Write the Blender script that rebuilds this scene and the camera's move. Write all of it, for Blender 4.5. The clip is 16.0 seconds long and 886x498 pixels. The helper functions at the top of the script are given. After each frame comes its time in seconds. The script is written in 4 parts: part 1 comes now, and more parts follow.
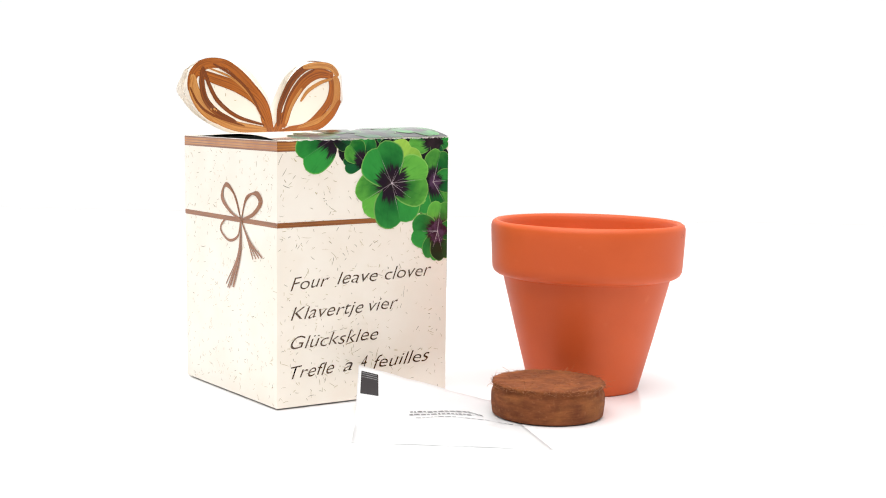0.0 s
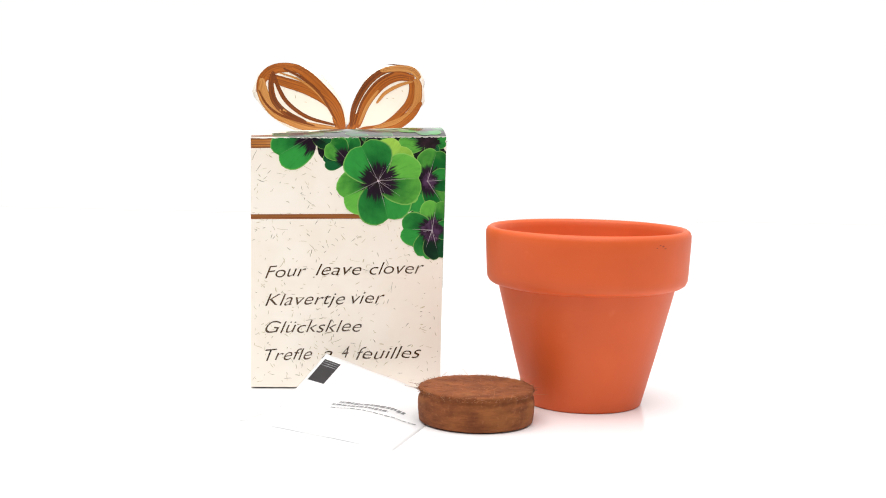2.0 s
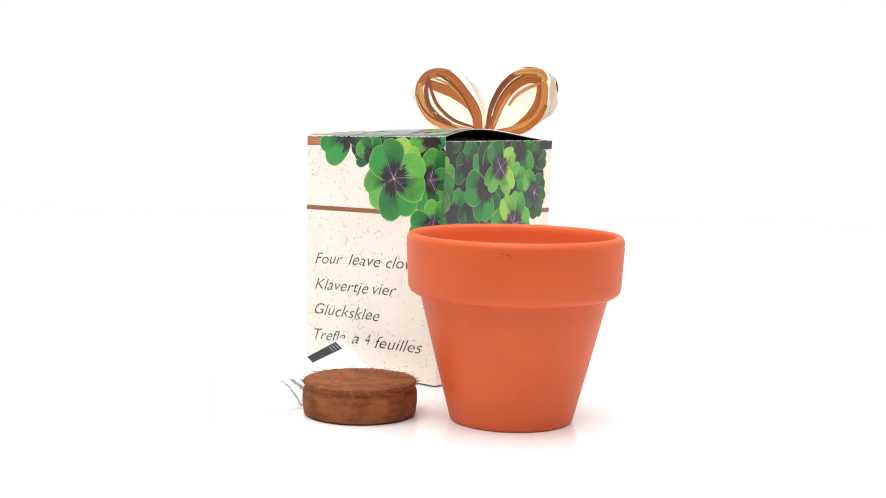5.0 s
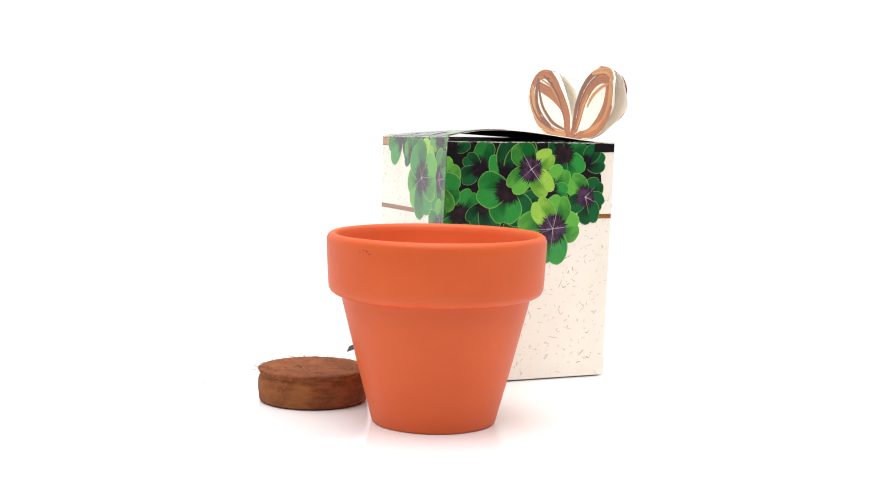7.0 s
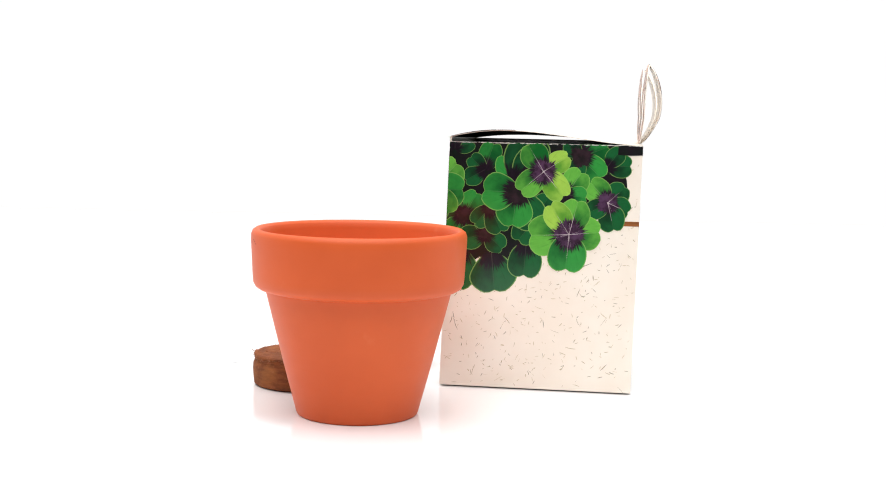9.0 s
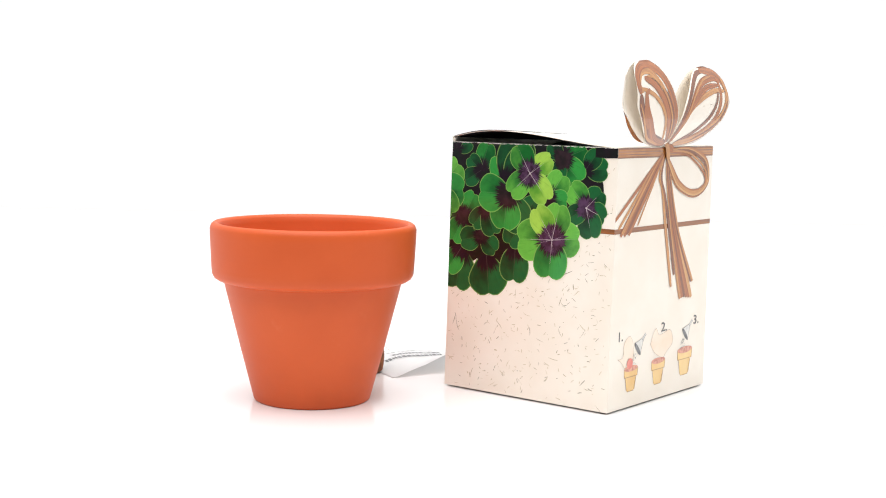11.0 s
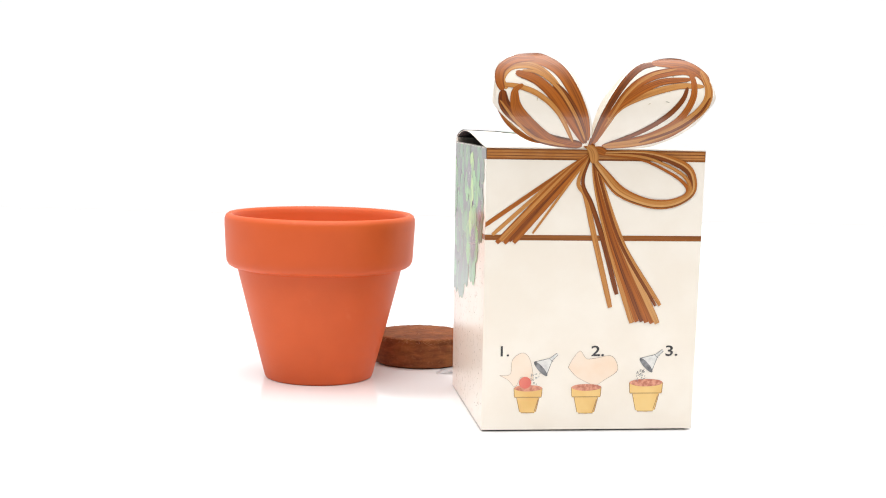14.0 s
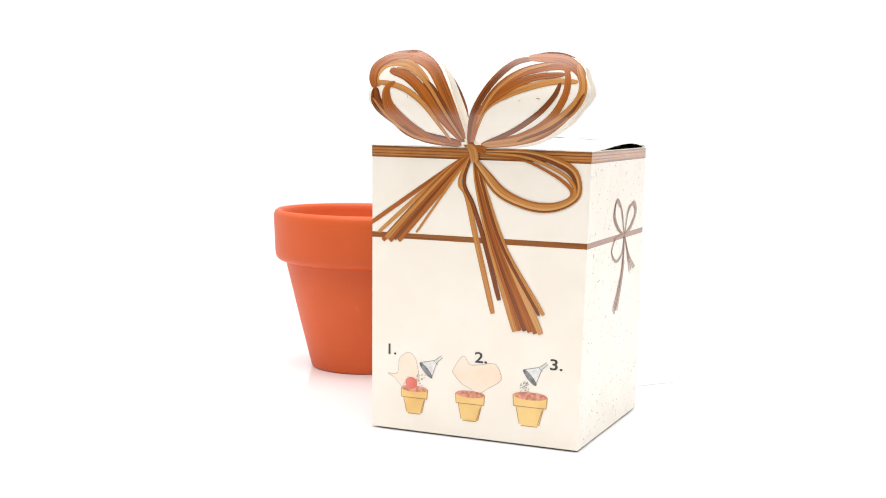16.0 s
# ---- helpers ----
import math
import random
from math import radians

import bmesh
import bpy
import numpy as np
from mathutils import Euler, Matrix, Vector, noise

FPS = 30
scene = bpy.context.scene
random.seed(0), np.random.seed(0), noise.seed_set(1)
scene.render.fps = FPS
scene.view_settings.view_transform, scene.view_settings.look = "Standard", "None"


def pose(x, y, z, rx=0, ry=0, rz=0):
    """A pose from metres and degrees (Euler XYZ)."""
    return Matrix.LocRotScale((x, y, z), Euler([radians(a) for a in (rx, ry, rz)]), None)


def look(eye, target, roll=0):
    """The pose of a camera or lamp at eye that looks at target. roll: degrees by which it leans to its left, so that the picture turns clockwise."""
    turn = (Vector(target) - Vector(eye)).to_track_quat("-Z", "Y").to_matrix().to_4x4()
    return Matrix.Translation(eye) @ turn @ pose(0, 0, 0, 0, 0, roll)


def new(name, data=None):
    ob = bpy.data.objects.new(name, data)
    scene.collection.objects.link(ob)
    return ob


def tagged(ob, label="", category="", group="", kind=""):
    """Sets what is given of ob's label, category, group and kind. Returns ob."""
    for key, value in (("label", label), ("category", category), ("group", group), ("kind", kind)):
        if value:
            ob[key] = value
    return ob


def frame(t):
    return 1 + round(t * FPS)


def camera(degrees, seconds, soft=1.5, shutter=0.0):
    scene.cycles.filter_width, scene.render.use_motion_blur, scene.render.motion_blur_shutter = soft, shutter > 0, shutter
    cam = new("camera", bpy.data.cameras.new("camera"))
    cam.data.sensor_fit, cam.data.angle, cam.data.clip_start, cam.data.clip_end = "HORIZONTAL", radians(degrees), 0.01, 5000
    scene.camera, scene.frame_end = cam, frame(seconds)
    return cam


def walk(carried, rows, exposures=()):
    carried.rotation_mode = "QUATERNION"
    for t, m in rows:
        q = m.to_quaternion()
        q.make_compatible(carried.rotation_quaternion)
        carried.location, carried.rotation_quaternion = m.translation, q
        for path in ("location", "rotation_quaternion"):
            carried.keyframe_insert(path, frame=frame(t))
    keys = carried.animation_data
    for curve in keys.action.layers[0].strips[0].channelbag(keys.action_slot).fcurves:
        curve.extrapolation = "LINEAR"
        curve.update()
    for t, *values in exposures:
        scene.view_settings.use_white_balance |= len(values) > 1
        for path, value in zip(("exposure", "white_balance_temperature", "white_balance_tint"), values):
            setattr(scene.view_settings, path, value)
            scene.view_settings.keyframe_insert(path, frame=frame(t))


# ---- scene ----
cam = camera(37.0, 16.0, soft=1.05)

# ---- camera: stands still before a turning display ----
EYE = pose(0, -0.5, 0.1064, 83.955, 0, 0.264) @ pose(0, 0, 0, 0, 0, 1.18)
walk(cam, [(0.0, EYE), (16.0, EYE)], exposures=((0.0, 0.0), (16.0, 0.0)))

# ---- light: a white light tent with a softbox overhead ----
world = bpy.data.worlds.new("light_tent")
scene.world = world
world.use_nodes = True
world.node_tree.nodes["Background"].inputs["Color"].default_value = (1.0, 0.99, 0.985, 1)
world.node_tree.nodes["Background"].inputs["Strength"].default_value = 1.02


def softbox(name, eye, target, size, watts):
    data = bpy.data.lights.new(name, "AREA")
    data.shape, data.size, data.energy = "DISK", size, watts
    ob = new(name, data)
    ob.matrix_world = look(eye, target)
    return ob


softbox("softbox_overhead", (-0.08, -0.30, 1.40), (0, 0.04, 0), 1.8, 29.5)


# ---- materials ----
def rgb(r, g, b):
    return tuple(((c / 255) / 12.92 if c <= 10 else ((c / 255 + 0.055) / 1.055) ** 2.4) for c in (r, g, b)) + (1,)


class Mat:
    """A small builder of node materials."""

    def __init__(self, name, rough=0.5, coat=0.0, ior=1.5):
        self.m = bpy.data.materials.new(name)
        self.m.use_nodes = True
        self.t = self.m.node_tree
        self.b = self.t.nodes["Principled BSDF"]
        self.set(self.b, "Roughness", rough)
        self.set(self.b, "IOR", ior)
        self.set(self.b, "Coat Weight", coat)
        self.set(self.b, "Coat Roughness", 0.24)
        self.set(self.b, "Coat IOR", 1.6)

    def set(self, node, socket, value):
        s = node.inputs[socket]
        if isinstance(value, bpy.types.NodeSocket):
            self.t.links.new(value, s)
        else:
            s.default_value = value

    def node(self, kind, out=0, **ins):
        n = self.t.nodes.new(kind)
        for k, v in ins.items():
            self.set(n, int(k[1:]) if k[0] == "i" and k[1:].isdigit() else k.replace("_", " "), v)
        return n.outputs[out]

    def math(self, op, a, b=0.0):
        n = self.t.nodes.new("ShaderNodeMath")
        n.operation = op
        self.set(n, 0, a), self.set(n, 1, b)
        return n.outputs[0]

    def mix(self, f, a, b):
        n = self.t.nodes.new("ShaderNodeMix")
        n.data_type = "RGBA"
        self.set(n, 0, f), self.set(n, 6, a), self.set(n, 7, b)
        return n.outputs[2]

    def step(self, x, lo, hi):
        n = self.t.nodes.new("ShaderNodeMapRange")
        n.interpolation_type = "SMOOTHSTEP"
        self.set(n, 0, x), self.set(n, 1, lo), self.set(n, 2, hi)
        return n.outputs[0]

    def coord(self, name="Object"):
        return self.t.nodes.new("ShaderNodeTexCoord").outputs[name]

    def uv(self, name):
        n = self.t.nodes.new("ShaderNodeUVMap")
        n.uv_map = name
        s = self.t.nodes.new("ShaderNodeSeparateXYZ")
        self.set(s, 0, n.outputs[0])
        return s.outputs[0], s.outputs[1], n.outputs[0]

    def noise(self, scale, detail=3.0, vector=None, rough=0.5):
        n = self.t.nodes.new("ShaderNodeTexNoise")
        self.set(n, "Scale", scale), self.set(n, "Detail", detail), self.set(n, "Roughness", rough)
        self.set(n, "Vector", vector if vector is not None else self.coord())
        return n.outputs["Fac"]

    def island(self):
        return self.t.nodes.new("ShaderNodeNewGeometry").outputs["Random Per Island"]

    def bump(self, height, strength, distance):
        n = self.t.nodes.new("ShaderNodeBump")
        self.set(n, "Height", height), self.set(n, "Strength", strength), self.set(n, "Distance", distance)
        self.set(self.b, "Normal", n.outputs[0])

    def colour(self, value):
        self.set(self.b, "Base Color", value)
        return self


def make_floor():
    m = Mat("white_acrylic", 0.12, 0.0, 1.45)
    n = m.noise(6, 4)
    m.colour(m.mix(n, (0.86, 0.855, 0.86, 1), (0.90, 0.895, 0.90, 1)))
    m.set(m.b, "Roughness", m.math("ADD", m.math("MULTIPLY", m.noise(30, 3), 0.08), 0.08))
    return m.m


def make_card(name, a, b):
    m = Mat(name, 0.30, 0.35, 1.5)
    n = m.noise(60, 5)
    m.colour(m.mix(m.step(n, 0.3, 0.7), a, b))
    m.bump(m.noise(900, 3), 0.04, 0.0002)
    return m.m


def make_leaf(name, dark, light, inner, reach, veins):
    """A printed clover leaflet: dark jagged heart, veined green blade, pale rim."""
    m = Mat(name, 0.30, 0.70, 1.22)
    m.set(m.b, "Coat Roughness", 0.12)
    x, v, vec = m.uv("blade")
    k, phi, _ = m.uv("edge")
    across = m.math("DIVIDE", m.math("SUBTRACT", x, 0.5), m.math("ADD", v, 0.15))
    spoke = m.t.nodes.new("ShaderNodeCombineXYZ")
    m.set(spoke, 0, m.math("MULTIPLY", across, 9.0)), m.set(spoke, 1, m.math("MULTIPLY", v, 1.2)), m.set(spoke, 2, m.math("MULTIPLY", m.island(), 40.0))
    spikes = m.noise(1.6, 3, spoke.outputs[0], 0.65)
    r = m.math("ADD", v, m.math("MULTIPLY", m.math("SUBTRACT", spikes, 0.5), 0.75))
    tone = m.math("ADD", m.math("MULTIPLY", m.island(), 0.55), m.math("MULTIPLY", m.math("SUBTRACT", m.noise(3.0, 4, vec), 0.3), 0.9))
    tone = m.math("ADD", tone, m.math("MULTIPLY", m.math("SUBTRACT", m.step(across, -0.06, 0.10), 0.5), 0.35))
    tone = m.math("ADD", tone, m.math("MULTIPLY", m.math("SUBTRACT", v, 0.7), 0.5))
    green = m.mix(m.step(tone, 0.0, 1.0), dark, light)
    green = m.mix(m.math("MULTIPLY", m.step(spikes, 0.5, 0.75), 0.25), green, dark)
    green = m.mix(m.math("MULTIPLY", m.step(k, 0.93, 1.0), 0.55), green, rgb(168, 214, 112))
    heart = m.mix(m.step(spikes, 0.35, 0.75), inner, tuple(0.45 * c for c in inner[:3]) + (1,))
    body = m.mix(m.step(r, reach - 0.08, reach + 0.08), heart, green)
    thin = m.math("LESS_THAN", m.math("ABSOLUTE", m.math("SUBTRACT", x, 0.5)), m.math("MULTIPLY", m.math("SUBTRACT", 1.0, v), 0.014))
    vein = m.math("MULTIPLY", thin, veins)
    m.colour(m.mix(vein, body, rgb(196, 188, 170)))
    return m.m


def make_raffia(name, a, b, c):
    """Printed raffia: streaks along the strand, a shade for each strand."""
    m = Mat(name, 0.30, 0.5)
    x, y, vec = m.uv("strand")
    comb = m.t.nodes.new("ShaderNodeCombineXYZ")
    m.set(comb, 0, m.math("MULTIPLY", x, 5.0)), m.set(comb, 1, m.math("MULTIPLY", y, 0.10)), m.set(comb, 2, m.math("MULTIPLY", m.island(), 30.0))
    n = m.noise(2.2, 3, comb.outputs[0])
    col = m.mix(m.step(n, 0.28, 0.60), a, b)
    col = m.mix(m.math("MULTIPLY", m.step(m.island(), 0.45, 1.0), 0.6), col, c)
    edge = m.step(m.math("ABSOLUTE", m.math("SUBTRACT", x, 0.5)), 0.38, 0.5)
    m.colour(m.mix(m.math("MULTIPLY", edge, 0.65), col, a))
    return m.m


def make_plain(name, a, b, rough=0.16, scale=80, ior=1.5):
    m = Mat(name, rough, 0.7 if rough < 0.2 else 0.7 if ior < 1.3 else 0.0, ior)
    m.set(m.b, "Coat Roughness", 0.12 if ior < 1.3 else 0.24)
    m.colour(m.mix(m.step(m.noise(scale, 4), 0.3, 0.7), a, b))
    return m.m


def make_paper():
    """Thin white paper that lets light through."""
    m = Mat("sachet_paper", 0.28)
    m.colour(m.mix(m.step(m.noise(40, 4), 0.3, 0.7), (0.91, 0.91, 0.92, 1), (0.94, 0.94, 0.94, 1)))
    thin = m.node("ShaderNodeBsdfTranslucent", Color=(0.95, 0.95, 0.95, 1))
    mixed = m.node("ShaderNodeMixShader", i0=0.45, i1=m.b.outputs[0], i2=thin)
    m.set(m.t.nodes["Material Output"], 0, mixed)
    return m.m


def make_fleck():
    m = Mat("fleck_ink", 0.30, 0.7)
    m.colour(m.mix(m.step(m.island(), -0.35, 0.75), rgb(74, 64, 36), rgb(206, 192, 156)))
    return m.m


def make_terracotta():
    m = Mat("terracotta", 0.48, 0.0, 1.36)
    n = m.noise(25, 5)
    fine = m.noise(700, 3)
    sep = m.t.nodes.new("ShaderNodeMapping")
    m.set(sep, "Vector", m.coord()), m.set(sep, "Scale", (12, 12, 420))
    rings = m.noise(1.0, 3, sep.outputs[0])
    col = m.mix(m.step(n, 0.3, 0.7), (0.62, 0.098, 0.022, 1), (0.69, 0.116, 0.028, 1))
    col = m.mix(m.math("MULTIPLY", m.step(m.noise(110, 3), 0.66, 0.76), 0.25), col, (0.74, 0.17, 0.06, 1))
    m.colour(col)
    m.bump(m.math("ADD", m.math("MULTIPLY", rings, 0.8), m.math("MULTIPLY", fine, 0.3)), 0.12, 0.0006)
    return m.m


def make_coir():
    m = Mat("pressed_coir", 0.9, 0.0, 1.4)
    lay = m.t.nodes.new("ShaderNodeMapping")
    m.set(lay, "Vector", m.coord()), m.set(lay, "Scale", (160, 160, 620))
    n = m.noise(1.0, 6, lay.outputs[0], 0.65)
    col = m.mix(m.step(n, 0.20, 0.85), rgb(96, 48, 22), rgb(150, 86, 46))
    col = m.mix(m.math("MULTIPLY", m.step(m.noise(90, 3), 0.50, 0.72), 0.35), col, rgb(164, 104, 52))
    col = m.mix(m.math("MULTIPLY", m.step(m.noise(900, 3), 0.55, 0.75), 0.25), col, rgb(176, 116, 76))
    m.colour(col)
    m.bump(m.noise(700, 6, None, 0.7), 0.20, 0.0010)
    return m.m


FLOOR = make_floor()
WALL = make_plain("dark_surround_grey", (0.10, 0.10, 0.10, 1), (0.12, 0.12, 0.12, 1), 0.7, 8)
CARD = make_card("cream_card", rgb(246, 236, 221), rgb(250, 242, 229))
INSIDE = make_plain("raw_card", rgb(186, 172, 150), rgb(200, 188, 166), 0.8)
LEAF = [make_leaf("leaf_dark", rgb(4, 40, 22), rgb(18, 96, 48), rgb(26, 12, 28), 0.36, 0.05),
        make_leaf("leaf_mid", rgb(4, 84, 34), rgb(50, 152, 62), rgb(34, 16, 34), 0.40, 0.08),
        make_leaf("leaf_bright", rgb(58, 138, 36), rgb(166, 212, 84), rgb(54, 26, 58), 0.34, 0.10),
        make_leaf("leaf_fresh", rgb(10, 98, 36), rgb(104, 186, 70), rgb(40, 22, 40), 0.42, 0.20)]
SHADE = make_plain("leaf_gap_ink", rgb(8, 22, 14), rgb(26, 14, 26), 0.30, 150, 1.22)
RAFFIA = make_raffia("raffia_ink", rgb(124, 60, 12), rgb(178, 98, 28), rgb(196, 124, 52))
RAFFIA_DARK = make_raffia("dark_raffia_ink", rgb(82, 36, 8), rgb(138, 70, 18), rgb(150, 84, 30))
RAFFIA_PALE = make_raffia("pale_raffia_ink", rgb(164, 96, 36), rgb(204, 142, 74), rgb(222, 174, 112))
BAND = make_raffia("ribbon_ink", rgb(104, 56, 16), rgb(160, 94, 36), rgb(146, 84, 32))
HEART = make_plain("heart_ink", rgb(44, 22, 42), rgb(84, 56, 86), 0.30, 420, 1.22)
CORE = make_plain("dark_heart_ink", rgb(22, 18, 20), rgb(50, 32, 40), 0.30, 300, 1.22)
VEIN = make_plain("vein_ink", rgb(140, 122, 130), rgb(206, 194, 198), 0.3, 300)
TAN = make_plain("tan_ink", rgb(186, 118, 58), rgb(206, 146, 88))
INK = make_plain("lettering_ink", rgb(62, 42, 18), rgb(84, 58, 28))
BLACK = make_plain("black_ink", rgb(34, 32, 34), rgb(46, 44, 46))
LABEL = make_plain("matt_black_ink", rgb(38, 34, 36), rgb(50, 46, 48), 0.75)
GREY = make_plain("grey_ink", rgb(96, 96, 98), rgb(150, 150, 152), 0.5, 500)
YELLOW = make_plain("drawn_pot_ink", rgb(234, 184, 98), rgb(246, 208, 130))
OCHRE = make_plain("drawn_pot_shade_ink", rgb(158, 112, 62), rgb(186, 140, 84))
SOIL = make_plain("drawn_soil_ink", rgb(186, 104, 78), rgb(232, 160, 128), 0.16, 800)
RED = make_plain("drawn_tablet_ink", rgb(222, 96, 80), rgb(236, 126, 104))
PEACH = make_plain("peach_ink", rgb(248, 220, 192), rgb(250, 232, 212))
SKETCH = make_plain("sketch_ink", rgb(150, 128, 110), rgb(196, 172, 150))
CAN = make_plain("pale_can_ink", rgb(214, 212, 208), rgb(240, 238, 232), 0.3, 600)
FLECK = make_fleck()
# near-black colour standing in for the shade inside the lid
INNER_SHADE = make_plain("painted_lid_shade", rgb(12, 18, 13), rgb(28, 17, 27), 0.75)
BARE = make_plain("bare_card", rgb(236, 230, 222), rgb(246, 242, 236), 0.6)
TERRACOTTA = make_terracotta()
SCUFF = make_plain("scuffed_clay", rgb(136, 54, 30), rgb(160, 66, 38), 0.7)
COIR = make_coir()
FIBRE = make_plain("coir_fibre", rgb(128, 74, 42), rgb(176, 116, 74), 0.7)
PAPER = make_paper()


# ---- helpers ----
def part(name, bm, material, parent, label="", kind=""):
    me = bpy.data.meshes.new(name)
    bm.to_mesh(me)
    bm.free()
    me.materials.append(material)
    ob = new(name, me)
    ob.parent = parent
    return tagged(ob, label, kind=kind)


def smooth(ob):
    for p in ob.data.polygons:
        p.use_smooth = True
    return ob


def thing(name, x, y, label, category):
    ob = new(name)
    ob.empty_display_size = 0.01
    ob.matrix_world = pose(x, y, 0)
    return tagged(ob, label, category)


def curve(points, n=24):
    """A smooth line through a few points (Catmull-Rom)."""
    p = [Vector(q) for q in points]
    p = [2 * p[0] - p[1]] + p + [2 * p[-1] - p[-2]]
    out = []
    count = len(p) - 3
    for i in range(n + 1):
        f = min(i / n * count, count - 1e-6)
        k = int(f)
        t = f - k
        a, b, c, d = p[k:k + 4]
        out.append(0.5 * ((2 * b) + (c - a) * t + (2 * a - 5 * b + 4 * c - d) * t * t + (3 * b - a - 3 * c + d) * t ** 3))
    return out


def strip(bm, pts, w0, w1=None, lift=0.0, wmid=None, cols=1):
    """A flat printed strand along 2D points."""
    uv = bm.loops.layers.uv.get("strand") or bm.loops.layers.uv.new("strand")
    w1 = w0 if w1 is None else w1
    rows, length = [], 0.0
    for i, p in enumerate(pts):
        a, b = pts[max(i - 1, 0)], pts[min(i + 1, len(pts) - 1)]
        d = (b - a)
        d = Vector((-d.y, d.x)).normalized() if d.length > 0 else Vector((0, 1))
        f = i / (len(pts) - 1)
        w = w0 + (w1 - w0) * f
        if wmid:
            w += (wmid - (w0 + w1) / 2) * math.sin(math.pi * f) ** 0.38
        if i:
            length += (p - pts[i - 1]).length
        rows.append(([bm.verts.new((*(p + d * w * (0.5 - c / cols)), lift)) for c in range(cols + 1)], length * 200))
    for r, s in zip(rows, rows[1:]):
        for c in range(cols):
            f = bm.faces.new((r[0][c + 1], s[0][c + 1], s[0][c], r[0][c]))
            for l, q in zip(f.loops, (((c + 1) / cols, r[1]), ((c + 1) / cols, s[1]), (c / cols, s[1]), (c / cols, r[1]))):
                l[uv].uv = q


def blob(bm, cx, cy, rx, ry, lift=0.0, turn=0.0, n=28, wobble=0.0):
    vs = []
    for i in range(n):
        a = 2 * math.pi * i / n
        k = 1 + wobble * math.sin(3 * a + cx * 900) * 0.6 + wobble * math.sin(5 * a + cy * 700) * 0.4
        x, y = rx * k * math.cos(a), ry * k * math.sin(a)
        vs.append(bm.verts.new((cx + x * math.cos(turn) - y * math.sin(turn), cy + x * math.sin(turn) + y * math.cos(turn), lift)))
    bm.faces.new(vs)


def poly(bm, pts, lift=0.0):
    bm.faces.new([bm.verts.new((x, y, lift)) for x, y in pts])


def clip(bm, x0, x1, y0, y1):
    """Cut a flat print along the panel's edges."""
    for co, no in (((x0, 0, 0), (-1, 0, 0)), ((x1, 0, 0), (1, 0, 0)), ((0, y0, 0), (0, -1, 0)), ((0, y1, 0), (0, 1, 0))):
        bmesh.ops.bisect_plane(bm, geom=bm.verts[:] + bm.edges[:] + bm.faces[:], dist=1e-7, plane_co=co, plane_no=no, clear_outer=True)


def lettering(text, size=1.0, shear=0.0, thin=0.0):
    """A word in the built-in font as a flat bmesh, and its bounds."""
    cu = bpy.data.curves.new("lettering", "FONT")
    cu.body, cu.size, cu.shear, cu.offset, cu.resolution_u = text, size, shear, thin, 4
    ob = new("lettering", cu)
    bpy.context.view_layer.update()
    me = bpy.data.meshes.new_from_object(ob.evaluated_get(bpy.context.evaluated_depsgraph_get()))
    bpy.data.objects.remove(ob)
    bm = bmesh.new()
    bm.from_mesh(me)
    bpy.data.meshes.remove(me)
    return bm


def set_text(text, x0, x1, base, height, lift, shear=0.0, thin=0.0):
    """Lettering laid between x0 and x1 on a base line; height: of the capitals."""
    bm = lettering(text, 1.0, shear, thin)
    xs = [v.co.x for v in bm.verts]
    k = (x1 - x0) / (max(xs) - min(xs))
    x_min = min(xs)
    for v in bm.verts:
        v.co = Vector((x0 + (v.co.x - x_min) * k, base + v.co.y * height / 0.73, lift))
    return bm


# ---- setting ----
def slab(name, x0, x1, y0, y1, z0, z1, material, label, category, round_off):
    bm = bmesh.new()
    mid = Matrix.Translation(((x0 + x1) / 2, (y0 + y1) / 2, (z0 + z1) / 2))
    bmesh.ops.create_cube(bm, size=1.0, matrix=mid @ Matrix.Diagonal((x1 - x0, y1 - y0, z1 - z0, 1)))
    bmesh.ops.bevel(bm, geom=bm.edges[:], offset=round_off, segments=3, affect="EDGES")
    me = bpy.data.meshes.new(name)
    bm.to_mesh(me)
    bm.free()
    me.materials.append(material)
    tagged(new(name, me), label, category, kind="structure")


DROP = -0.30
slab("display_table", -0.58, 0.58, -0.33, 0.80, -0.02, 0.0, FLOOR, "glossy white acrylic display table, evenly lit", "table", 0.004)
# unseen dark floor, added so the box mirrors dark beyond the table edge
slab("floor", -1.1, 1.1, -1.1, 0.85, DROP - 0.1, DROP, WALL, "unseen dark grey floor, added below the table to darken reflections", "floor", 0.01)


def build_unseen_wall(name, x, y, sx, sy):
    """An unseen dark wall round the back of the camera, added to darken reflections."""
    bm = bmesh.new()
    bmesh.ops.create_cube(bm, size=1.0, matrix=Matrix.Translation((x, y, DROP + 0.6)) @ Matrix.Diagonal((sx, sy, 1.2, 1)))
    bmesh.ops.bevel(bm, geom=bm.edges[:], offset=0.01, segments=2, affect="EDGES")
    me = bpy.data.meshes.new(name)
    bm.to_mesh(me)
    bm.free()
    me.materials.append(WALL)
    tagged(new(name, me), "unseen dark grey wall, added to darken reflections", "wall", kind="structure")


build_unseen_wall("unseen_wall_south", 0.0, -1.03, 2.0, 0.06)
build_unseen_wall("unseen_wall_east", 1.03, -0.64, 0.06, 0.84)
build_unseen_wall("unseen_wall_west", -1.03, -0.64, 0.06, 0.84)

# ---- gift box ----
TOP = 0.0943
W = 0.0725          # nominal width of a panel
U = W / 2
